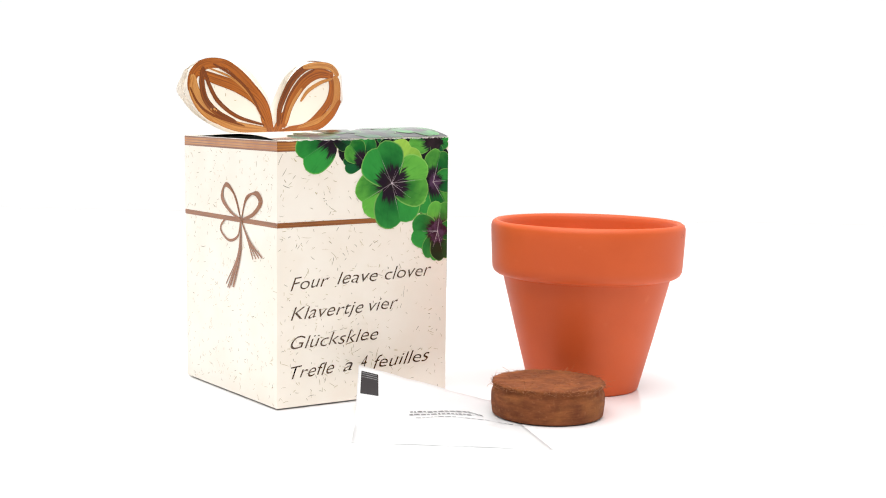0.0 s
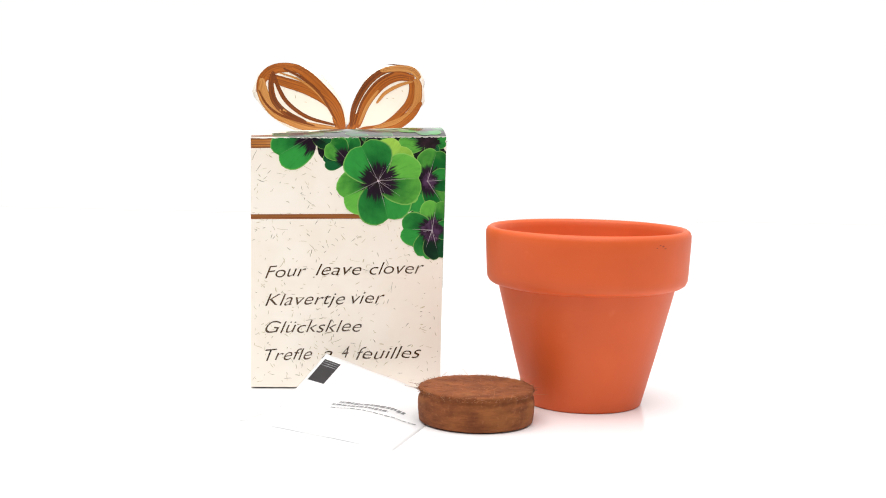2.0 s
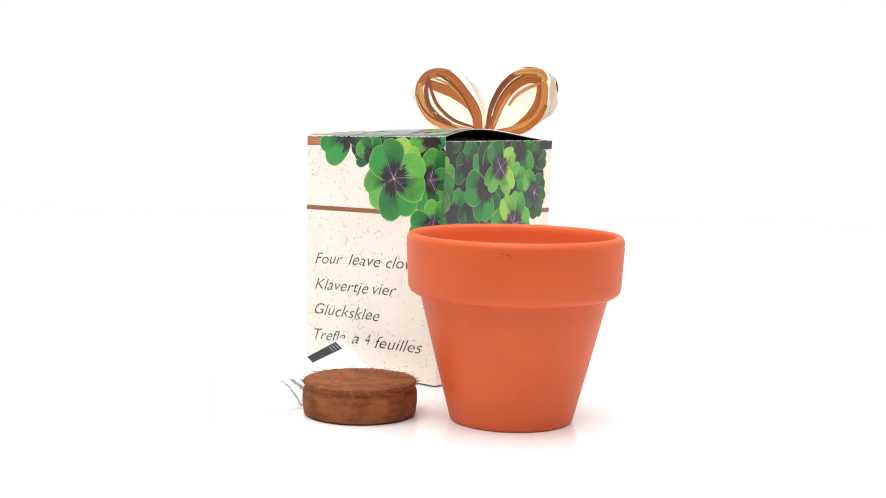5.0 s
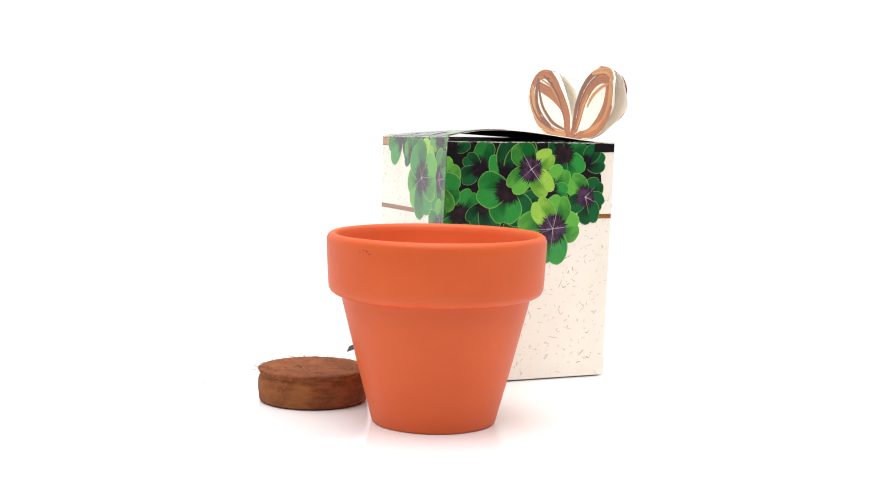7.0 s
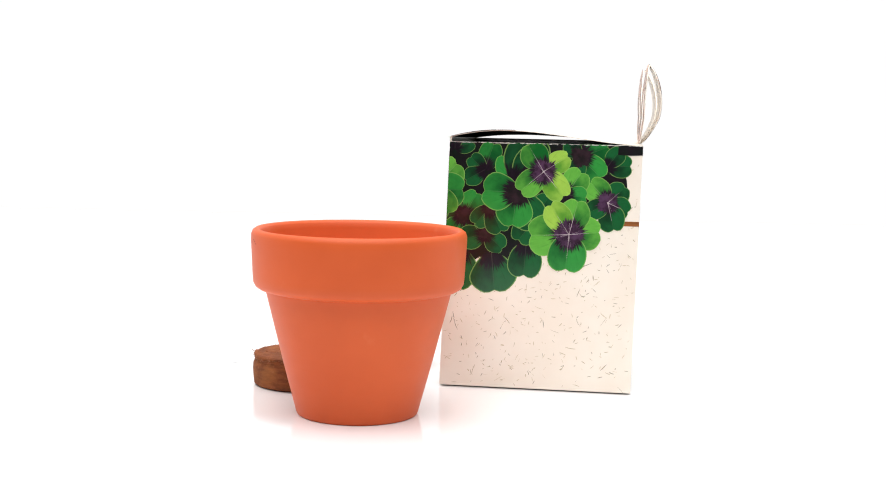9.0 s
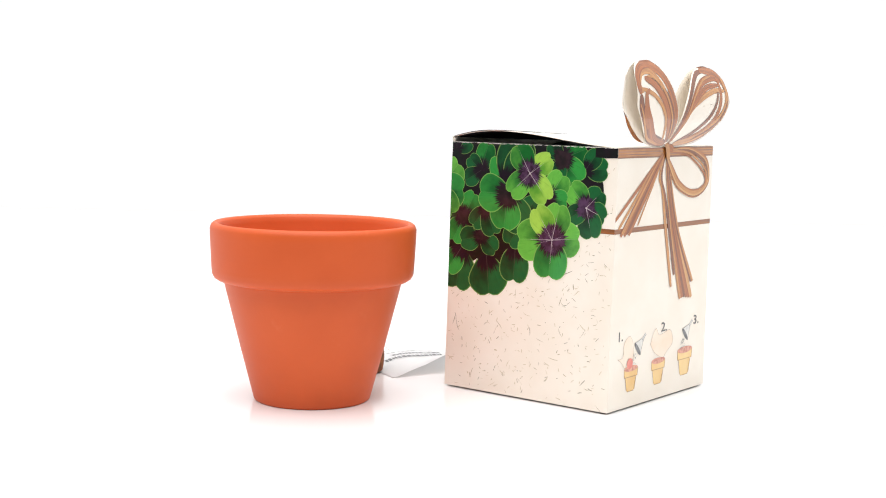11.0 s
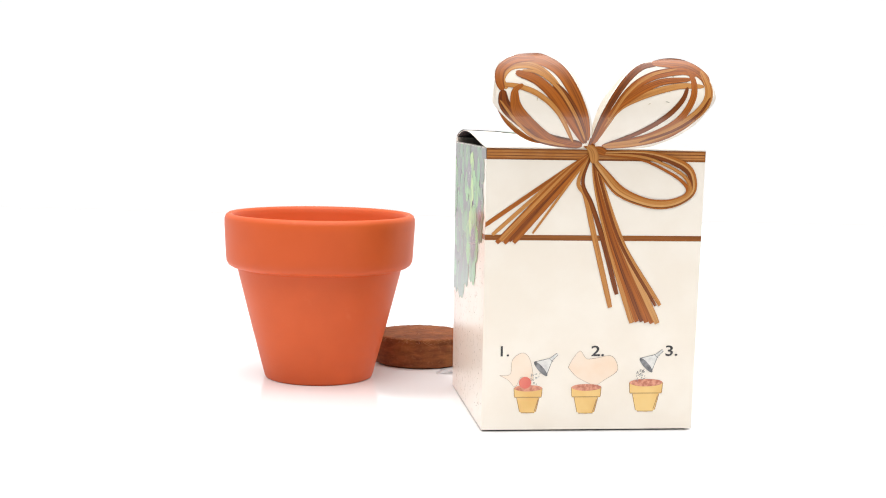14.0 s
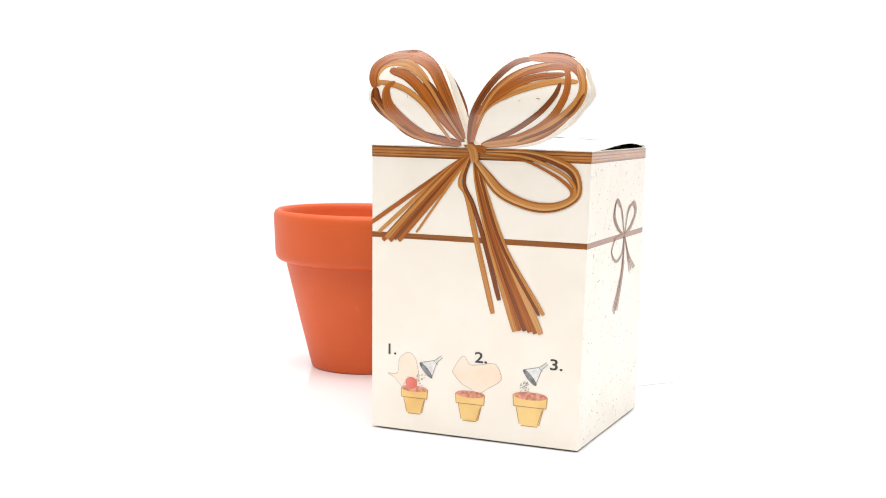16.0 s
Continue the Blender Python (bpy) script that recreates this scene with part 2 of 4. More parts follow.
# corners of the box on the display at the start, anticlockwise from above
RING_TOP = [(-0.0598, -0.0448), (-0.0012, -0.0018), (-0.0445, 0.056), (-0.1026, 0.0104)]
RING_LOW = [(-0.0591, -0.045), (-0.0004, -0.0042), (-0.0441, 0.0544), (-0.1018, 0.0118)]
BOX_AT = (-0.0515, 0.0048)
RISE = 0.0006       # the folded base holds the walls a little off the floor


FOLD = Vector((0, 0, 0.0017))    # the lid's fold rises towards the clover panel


def corner(i, high):
    x, y = (RING_TOP if high else RING_LOW)[i % 4]
    return Vector((x - BOX_AT[0], y - BOX_AT[1], TOP if high else RISE))


def on_panel(i):
    """The map from a panel's flat print (x from its left edge, y up, lift) to the box. i: 0 lettering, 1 clover, 2 bow, 3 small bow."""
    a, b, c, d = corner(i, 0), corner(i + 1, 0), corner(i + 1, 1), corner(i, 1)
    if i == 0:
        c = c + FOLD
    n = ((b - a).cross(d - a) + (c - d).cross(c - b)).normalized()

    def place(x, y, lift=0.0):
        s, h = x / W, y / TOP
        return a * (1 - s) * (1 - h) + b * s * (1 - h) + c * s * h + d * (1 - s) * h + n * lift
    return place


def lay(bm, place):
    for v in bm.verts:
        v.co = place(*v.co)
    return bm


THICK = 0.0006


def panel(i, box, label):
    """One wall of the carton, mitred at its folds, slightly bulged."""
    place = on_panel(i)
    bm = bmesh.new()
    nx, ny = 10, 10
    out, back = {}, {}
    for ix in range(nx + 1):
        for iy in range(ny + 1):
            x, y = W * ix / nx, TOP * iy / ny
            out[ix, iy] = bm.verts.new(place(x, y, 0))
            inset = THICK if ix == 0 else -THICK if ix == nx else 0
            back[ix, iy] = bm.verts.new(place(x + inset, y, -THICK))
    for ix in range(nx):
        for iy in range(ny):
            q = [(ix, iy), (ix + 1, iy), (ix + 1, iy + 1), (ix, iy + 1)]
            bm.faces.new([out[k] for k in q])
            bm.faces.new([back[k] for k in reversed(q)])
    for ix in range(nx):
        for iy in (0, ny):
            q = [out[ix, iy], back[ix, iy], back[ix + 1, iy], out[ix + 1, iy]]
            bm.faces.new(q if iy == 0 else q[::-1])
    for iy in range(ny):
        for ix in (0, nx):
            q = [out[ix, iy], out[ix, iy + 1], back[ix, iy + 1], back[ix, iy]]
            bm.faces.new(q if ix == 0 else q[::-1])
    return part("panel", bm, CARD, box, label)


def leaflet(bm, cx, cy, R, ang, lift, spread=1.0):
    """An obcordate leaflet about the middle of its clover."""
    u1 = bm.loops.layers.uv.get("blade") or bm.loops.layers.uv.new("blade")
    u2 = bm.loops.layers.uv.get("edge") or bm.loops.layers.uv.new("edge")
    n, rings = 26, 5
    ca, sa = math.cos(ang), math.sin(ang)
    seed = cx * 700 + cy * 300 + ang

    def point(k, j):
        phi = 2 * math.pi * j / n
        d = (phi + math.pi) % (2 * math.pi) - math.pi
        rho = R * (0.45 + 0.13 * ((1 - math.cos(phi)) / 2) ** 8 - 0.115 * math.exp(-(d / 0.26) ** 2) + 0.012 * math.sin(4 * phi + seed))
        x, y = 0.56 * R + k * rho * math.cos(phi), k * rho * math.sin(phi) * 0.98 * spread
        return x, y
    grid = []
    for r in range(rings + 1):
        k = (r / rings) ** 0.7
        row = []
        for j in range(n if r else 1):
            x, y = point(k, j)
            row.append((bm.verts.new((cx + x * ca - y * sa, cy + x * sa + y * ca, lift)), (y / R + 0.5, math.hypot(x, y) / R), (k, j / n)))
        grid.append(row)
    for r in range(rings):
        for j in range(n):
            if r == 0:
                q = [grid[0][0], grid[1][j], grid[1][(j + 1) % n]]
            else:
                q = [grid[r][j], grid[r + 1][j], grid[r + 1][(j + 1) % n], grid[r][(j + 1) % n]]
            f = bm.faces.new([v[0] for v in q])
            for l, v in zip(f.loops, q):
                l[u1].uv, l[u2].uv = v[1], v[2]


# printed clovers, back to front: middle in half widths from the panel's centre and height 0 to 1, radius of the purple heart, veins,
# leaflets (length in half widths, direction in degrees, tone, spread)
LETTERING_CLOVERS = [
    (-0.373, 1.007, 0.0, 0, [(0.45, -150, 1, 1.15), (0.21, -27, 0, 0.9)]),
    (-0.043, 0.918, 0.0, 0, [(0.23, -168, 0, 1.0), (0.20, -12, 0, 1), (0.27, 75, 1, 1.0), (0.24, 133, 3, 1.25)]),
    (0.278, 1.005, 0.0, 0, [(0.16, -179, 0, 1), (0.13, 19, 1, 1), (0.2, -113, 0, 1)])]
LETTERING_CLOVERS += [
    (0.692, 0.827, 0.0, 0, [(0.27, -115, 0, 1), (0.38, -70, 0, 1), (0.34, -95, 1, 1)]),
    (0.821, 0.984, 0.149, 0, [(0.33, 175, 3, 1.0), (0.19, -2, 1, 1), (0.16, 114, 2, 1), (0.18, -69, 0, 1)]),
    (0.816, 0.825, 0.124, 4, [(0.35, 74, 3, 1.1), (0.34, -55, 3, 1.0), (0.28, 4, 1, 1)]),
    (0.876, 0.631, 0.161, 4, [(0.32, 82, 3, 1.15), (0.34, 177, 1, 1.2), (0.31, -108, 1, 1.0), (0.32, -74, 0, 1), (0.23, 2, 1, 1)]),
]
LETTERING_FRONT = [
    (0.304, 0.827, 0.215, 6, [(0.47, 57, 2, 1.20), (0.47, -34, 3, 0.75), (0.44, -154, 3, 1.25), (0.46, -74, 1, 1.45), (0.47, 4, 3, 1.30), (0.44, 117, 1, 1.35)]),
]
LOW_CLOVERS = [
    (-0.82, 0.70, 0.12, 0, [(0.30, 150, 0, 1), (0.30, 62, 1, 1), (0.32, -118, 1, 1)]),
    (-0.58, 0.63, 0.11, 0, [(0.30, -165, 0, 1), (0.28, 95, 0, 1), (0.26, -40, 0, 1)]),
    (-0.845, 0.57, 0.0, 0, [(0.46, -96, 0, 1.1), (0.32, -125, 1, 1)]),
    (-0.51, 0.549, 0.0, 0, [(0.43, -83, 0, 1.3)]),
    (-0.152, 0.596, 0.0, 0, [(0.38, -92, 0, 1.1)]),
]
BACK_CLOVERS = [
    (-0.945, 0.973, 0.135, 0, [(0.19, 148, 0, 1), (0.22, 19, 0, 1), (0.22, 93, 0, 1)]),
    (-0.627, 0.887, 0.0, 0, [(0.32, 72, 1, 0.9), (0.22, 138, 0, 1), (0.24, -150, 0, 1)]),
    (-0.279, 0.842, 0.0, 0, [(0.34, 118, 1, 1.0), (0.54, 72, 0, 1), (0.49, 48, 0, 1)]),
    (-0.546, 0.738, 0.112, 0, [(0.26, -130, 0, 1), (0.31, -63, 0, 1)])]
BACK_CLOVERS += [
    (-1.169, 0.799, 0.0, 0, [(0.42, 49, 3, 1), (0.36, 3, 1, 1.2), (0.34, -50, 3, 1.1)]),
    (0.361, 0.949, 0.154, 0, [(0.34, 21, 1, 1.1), (0.34, -43, 1, 1.0), (0.22, 134, 0, 1), (0.22, -101, 0, 1)]),
    (0.649, 0.915, 0.0, 0, [(0.26, 1, 0, 1.1), (0.23, 53, 0, 1)]),
    (0.67, 0.769, 0.156, 3, [(0.26, 45, 0, 1.1), (0.25, -23, 0, 1.1), (0.32, -75, 0, 1), (0.31, 132, 3, 1), (0.25, -150, 0, 1)]),
    (-0.071, 0.703, 0.0, 0, [(0.33, -123, 0, 1), (0.28, 59, 0, 1)]),
]
FRONT_CLOVERS = [
    (-0.273, 0.8, 0.17, 0, [(0.43, -61, 0, 1), (0.38, -95, 1, 1.15), (0.38, 178, 1, 1.2)]),
    (0.234, 0.797, 0.0, 0, [(0.31, 57, 3, 1.1), (0.23, -7, 1, 1.1)]),
    (-0.007, 0.887, 0.18, 4, [(0.32, 34, 2, 0.85), (0.37, -49, 2, 0.85), (0.35, 122, 3, 0.95), (0.34, -138, 3, 0.95)]),
    (0.288, 0.637, 0.215, 5, [(0.44, -177, 3, 1.15), (0.34, 6, 3, 1.2), (0.41, -93, 1, 1.15), (0.39, 78, 3, 0.95), (0.40, 124, 2, 0.80)]),
]
# dark ground between the leaves: middle and radius
LETTERING_GAPS = [(0.16, 0.935, 0.24), (-0.10, 0.975, 0.22), (0.62, 0.90, 0.42), (0.88, 0.68, 0.22), (0.0, 0.965, 0.20), (0.12, 0.93, 0.20), (0.80, 0.61, 0.16), (0.30, 0.82, 0.24)]
CLOVER_GAPS = [(-0.45, 0.575, 0.22), (-0.7, 0.82, 0.50), (-0.75, 0.62, 0.28), (0.0, 0.82, 0.55), (-0.25, 0.64, 0.32), (0.45, 0.94, 0.34), (-0.3, 0.92, 0.45), (0.30, 0.64, 0.16), (0.62, 0.84, 0.24), (-0.95, 0.95, 0.3)]


def heart_poly(bm, cx, cy, r, lift, leaves, rng):
    """A jagged heart with a few teeth along each leaflet."""
    pts = []
    n = 72
    for j in range(n):
        a = 2 * math.pi * j / n
        near = max((math.cos(a - math.radians(t[1])) for t in leaves), default=0.0)
        tooth = rng.uniform(0.9, 1.0) if j % 2 else rng.uniform(0.78, 0.86) if rng.random() < 0.6 else rng.uniform(0.66, 0.78)
        g = (0.62 + 0.38 * max(near, 0.0) ** 4) * tooth * (1.18 if j % 6 == 3 else 1.0)
        pts.append((cx + r * g * math.cos(a), cy + r * g * math.sin(a)))
    poly(bm, pts, lift)


def clover_prints(i, walls, gaps, groups):
    place = on_panel(i)
    rng = random.Random(8 + i)
    bm = bmesh.new()
    for k, (x, h, r) in enumerate(gaps):
        blob(bm, (x + 1) * U, h * TOP, r * U, r * U, 0.00005 + k * 1e-6, wobble=0.12)
    clip(bm, 0.0, W, 0.0, TOP)
    part("leaf_shadow_print", lay(bm, place), SHADE, walls, "dark purple gaps printed between clovers")
    lift = 0.00006
    for x, h, heart, veins, leaves in [c for group in groups for c in group]:
        cx, cy = (x + 1) * U, h * TOP
        for r, turn, tier, spread in leaves:
            lift += 1.6e-6
            bm = bmesh.new()
            leaflet(bm, cx, cy, r * U, math.radians(turn), lift, spread)
            clip(bm, 0.0, W, 0.0, TOP)
            if not bm.faces:
                bm.free()
                continue
            part("clover_print", lay(bm, place), LEAF[tier], walls, ("dark green", "mid green", "bright green", "fresh green")[tier] + " printed clover leaflet")
        if heart:
            lift += 1.6e-6
            bm = bmesh.new()
            heart_poly(bm, cx, cy, heart * U * (0.45 if len(leaves) > 5 else 0.85), lift, leaves, rng)
            clip(bm, 0.0, W, 0.0, TOP)
            part("heart_print", lay(bm, place), CORE if not veins or len(leaves) > 5 else HEART, walls, "jagged dark printed clover heart")
        if veins:
            lift += 1.6e-6
            bm = bmesh.new()
            for r, turn, tier, spread in leaves[:veins]:
                for a, reach, w in ((math.radians(turn), 0.60, 0.00013 if len(leaves) > 5 else 0.00024), (math.radians(turn) + 0.22, 0.32, 0.00006)):
                    end = Vector((cx + reach * r * U * math.cos(a), cy + reach * r * U * math.sin(a)))
                    strip(bm, [Vector((cx, cy)), Vector((cx, cy)).lerp(end, 0.5), end], w, 0.00004, lift)
            blob(bm, cx, cy, 0.00035, 0.00035, lift + 8e-7, 0.0, 10)
            clip(bm, 0.0, W, 0.0, TOP)
            part("vein_print", lay(bm, place), VEIN, walls, "pale printed leaf veins")


def fleck_prints(i, walls, count, seed):
    rng = random.Random(seed)
    bm = bmesh.new()
    for k in range(count):
        x, y = rng.uniform(0.001, W - 0.001), rng.uniform(0.001, TOP - 0.004)
        a, size = rng.uniform(0, math.pi), rng.uniform(0.00018, 0.0010) * (2.2 if rng.random() < 0.12 else 1)
        bend = rng.uniform(-0.16, 0.16)
        p = [Vector((x, y)) + size * Vector((math.cos(a) * t - bend * t * t * math.sin(a), math.sin(a) * t + bend * t * t * math.cos(a))) for t in (-1, -0.3, 0.3, 1)]
        w = rng.uniform(0.00009, 0.00026) * (1.7 if rng.random() < 0.05 else 1)
        strip(bm, p, w * 0.4, w * 0.4, 0.00003, w)
    clip(bm, 0.0, W, 0.0, TOP)
    part("fleck_print", lay(bm, on_panel(i)), FLECK, walls, "printed olive and brown plant-fibre flecks", "stuff")


def band_prints(i, walls, high=True, x1=W, x0=0.0, end=W):
    bm = bmesh.new()
    for k, (y, w) in enumerate(((0.6835, 0.0011), (0.6925, 0.0008))):
        strip(bm, [Vector((x, y * TOP)) for x in (x0, (x0 + x1) / 2, x1)], w, w, 0.00004 + k * 4e-6)
    part("ribbon_print", lay(bm, on_panel(i)), BAND, walls, "thin brown printed ribbon line")
    if high:
        bm = bmesh.new()
        strip(bm, [Vector((x, 0.9785 * TOP)) for x in (x0, (x0 + end) / 2, end)], 0.0036, None, 0.00004)
        part("ribbon_print", lay(bm, on_panel(i)), BAND, walls, "broad brown printed ribbon band")
        bm = bmesh.new()
        for k, (y, w) in enumerate(((0.9690, 0.0005), (0.9780, 0.0007), (0.9885, 0.0006))):
            strip(bm, [Vector((x, y * TOP)) for x in (x0, (x0 + end) / 2, end)], w, None, 0.00006)
        part("ribbon_print", lay(bm, on_panel(i)), TAN, walls, "tan streaks in the printed ribbon band")


def dark_band(walls):
    """The dark end of the ribbon band beside the bow panel."""
    bm = bmesh.new()
    strip(bm, [Vector((x * W, 0.979 * TOP)) for x in (0.875, 0.94, 1.0)], 0.0034, None, 0.00016, 0.0038)
    clip(bm, 0.0, W, 0.0, TOP)
    part("ribbon_print", lay(bm, on_panel(1)), SHADE, walls, "dark end of the printed ribbon band")


def worn_edge(i, walls, seed, count):
    """Bare card where the print has rubbed off along the upper fold."""
    rng = random.Random(seed)
    bm = bmesh.new()
    for k in range(count):
        x, size = rng.uniform(0.0005, W - 0.0005), rng.uniform(0.0002, 0.0011)
        y = TOP - rng.uniform(0.00008, 0.00030)
        strip(bm, [Vector((x + size * t, y + rng.uniform(-0.00006, 0.00006))) for t in (-1, -0.4, 0.3, 1)], 0.00006, None, 0.0006, rng.uniform(0.00010, 0.00024))
    clip(bm, 0.0, W, 0.0, TOP)
    part("worn_edge", lay(bm, on_panel(i)), BARE, walls, "bare white card along the rubbed fold", "stuff")


def sh(s, h):
    """Half-width and height fractions to a panel's metres."""
    return Vector(((s + 1) * U, h * TOP))


def strands(bm, lines, lift, seed, width=0.0011):
    rng = random.Random(seed)
    for k, pts in enumerate(lines):
        strip(bm, curve([sh(*p) for p in pts], 26), width * rng.uniform(0.6, 1.0), width * rng.uniform(0.8, 1.2), lift + k * 6e-6, width * rng.uniform(0.9, 1.4))


def sorted_strands(name, rows, place, walls, lift, label, cut=0.30, inside=False):
    """Strands by their tone: 0 brown, 1 dark, 2 pale; later rows lie on top."""
    inks = (RAFFIA, RAFFIA_DARK, RAFFIA_PALE)
    meshes = [bmesh.new() for _ in inks]
    for k, (tone, w, pts) in enumerate(rows):
        strip(meshes[tone], curve([sh(*p) for p in pts], 40), w * 0.22, w * cut, lift + k * 7e-6, w, 4)
    for bm, ink, word in zip(meshes, inks, ("brown", "dark brown", "pale tan")):
        if inside:
            clip(bm, 0.0, W, 0.0, TOP - 0.0002)
        if bm.faces:
            part(name, lay(bm, place), ink, walls, word + " " + label)
        else:
            bm.free()


TAIL_ENDS = [(0.384, 0.385), (0.430, 0.389), (0.478, 0.390), (0.525, 0.387), (0.575, 0.384), (0.624, 0.383), (0.641, 0.448), (0.600, 0.446)]
FAN_ENDS = [(-1.030, 0.722), (-0.935, 0.696), (-0.895, 0.668), (-0.860, 0.676), (-0.825, 0.667), (-0.780, 0.674), (-0.740, 0.669), (-0.570, 0.702)]
LOOP_OUT = [(-0.005, 0.988), (0.433, 0.993), (0.727, 0.967), (0.876, 0.930), (0.909, 0.863), (0.817, 0.824), (0.649, 0.802), (0.453, 0.808), (0.204, 0.846), (0.051, 0.912), (-0.052, 0.969)]
LOOP_IN = [(-0.005, 0.982), (0.390, 0.966), (0.650, 0.925), (0.800, 0.888), (0.850, 0.858), (0.800, 0.834), (0.655, 0.818), (0.455, 0.824), (0.245, 0.860), (0.095, 0.915), (-0.040, 0.965)]


def big_bow_print(walls):
    """The tails and the low loop of the printed raffia bow."""
    rows = []
    for k, (x, h) in enumerate(FAN_ENDS):
        f = k / 7
        rows.append(((0, 2, 0, 2, 0, 1, 0, 2)[k], (0.0013, 0.0012, 0.0016, 0.0017, 0.0015, 0.0012, 0.0015, 0.0007)[k],
                     [(-0.07 + 0.03 * f, 0.985), (-0.36 + 0.14 * f, 0.905 - 0.012 * f), (x, h)]))
    rows.append((2, 0.0017, [(-0.06, 0.985), (-0.165, 0.885), (-0.095, 0.833), (0.0, 0.690), (0.172, 0.440)]))
    rows.append((1, 0.0015, [(-0.05, 0.985), (-0.125, 0.885), (-0.035, 0.805), (0.08, 0.680), (0.228, 0.487)]))
    for k, (x, h) in enumerate(TAIL_ENDS):
        g = (x - 0.384) / 0.25
        rows.append(((2, 0, 1, 0, 0, 2, 2, 1)[k], (0.0020, 0.0017, 0.0018, 0.0020, 0.0019, 0.0020, 0.0013, 0.0010)[k],
                     [(-0.04 + 0.02 * g, 0.985), (0.0 + 0.06 * g, 0.870), (0.14 + 0.12 * g, 0.670), (x, h)]))
    for k in range(5):
        f = (0.0, 1.0, 0.3, 0.65, 0.12)[k]
        rows.append(((0, 0, 1, 2, 2)[k], (0.0017, 0.0013, 0.0019, 0.0014, 0.0008)[k], [(a + (c - a) * f, b + (d - b) * f) for (a, b), (c, d) in zip(LOOP_OUT, LOOP_IN)]))
    bows = []
    for tone, w, pts in rows:
        bows.append((tone, w, [(x, min(h, 0.996)) for x, h in pts]))
    sorted_strands("raffia_bow_print", bows, on_panel(2), walls, 0.00012, "printed raffia bow tails and loop", 0.85, True)


def small_bow_print(walls):
    lines = []
    for k in range(4):
        f = k / 3
        lines.append([(0.27, 0.690), (0.16 - 0.04 * f, 0.775 + 0.01 * f), (-0.04 - 0.03 * f, 0.825 - 0.012 * f), (-0.16 + 0.05 * f, 0.765), (0.02 + 0.04 * f, 0.715), (0.27, 0.688)])
        lines.append([(0.28, 0.690), (0.38, 0.765 + 0.012 * f), (0.60 - 0.05 * f, 0.803 - 0.01 * f), (0.71 - 0.06 * f, 0.765), (0.52, 0.710 + 0.01 * f), (0.28, 0.690)])
        lines.append([(0.26, 0.683), (0.20, 0.62 + 0.01 * f), (0.0, 0.600 + 0.008 * f), (-0.18 + 0.03 * f, 0.64), (-0.05, 0.683), (0.26, 0.688)][:: 1] if k < 2 else [(0.27, 0.685), (0.24 + 0.03 * f, 0.56), (0.05 + 0.06 * f, 0.42)])
        lines.append([(0.27, 0.685), (0.20 + 0.03 * f, 0.55), (-0.06 + 0.11 * f, 0.425 - 0.015 * math.sin(3 * f))])
        lines.append([(0.28, 0.685), (0.42 + 0.05 * f, 0.61), (0.52 + 0.19 * f, 0.545 + 0.012 * f)])
    bm = bmesh.new()
    strands(bm, lines, 0.00012, 9, 0.0006)
    part("raffia_bow_print", lay(bm, on_panel(3)), BAND, walls, "small printed brown raffia bow")


def drawn_pot(walls, cx, top, w, h):
    """A little drawn flower pot with soil."""
    place = on_panel(2)
    x, y = sh(cx, top)
    w, h = w * U, h * TOP
    bm = bmesh.new()
    poly(bm, [(x - w * 0.40, y - h * 0.30), (x - w * 0.29, y - h * 0.93), (x - w * 0.22, y - h * 0.985), (x, y - h * 1.01), (x + w * 0.22, y - h * 0.985), (x + w * 0.29, y - h * 0.93), (x + w * 0.40, y - h * 0.30)], 0.00006)
    poly(bm, [(x - w * 0.5, y), (x - w * 0.48, y - h * 0.34), (x + w * 0.48, y - h * 0.34), (x + w * 0.5, y)], 0.00008)
    blob(bm, x, y - h * 0.34, w * 0.48, h * 0.07, 0.00007)
    part("drawn_pot_print", lay(bm, place), YELLOW, walls, "yellow drawn flower pot")
    bm = bmesh.new()
    for a, b in (((-0.48, -0.36), (0.48, -0.36)), ((-0.5, 0), (-0.48, -0.34)), ((0.5, 0), (0.48, -0.34)), ((-0.40, -0.38), (-0.29, -0.94)), ((0.40, -0.38), (0.29, -0.94)), ((-0.24, -0.985), (0.24, -0.985)), ((0.36, -0.45), (0.24, -0.93))):
        strip(bm, [Vector((x + a[0] * w, y + a[1] * h)), Vector((x + b[0] * w, y + b[1] * h))], 0.00022, None, 0.00011)
    part("drawn_outline_print", lay(bm, place), OCHRE, walls)
    bm = bmesh.new()
    blob(bm, x, y, w * 0.5, h * 0.13, 0.0001, wobble=0.03)
    part("drawn_soil_print", lay(bm, place), SOIL, walls, "reddish drawn potting soil")


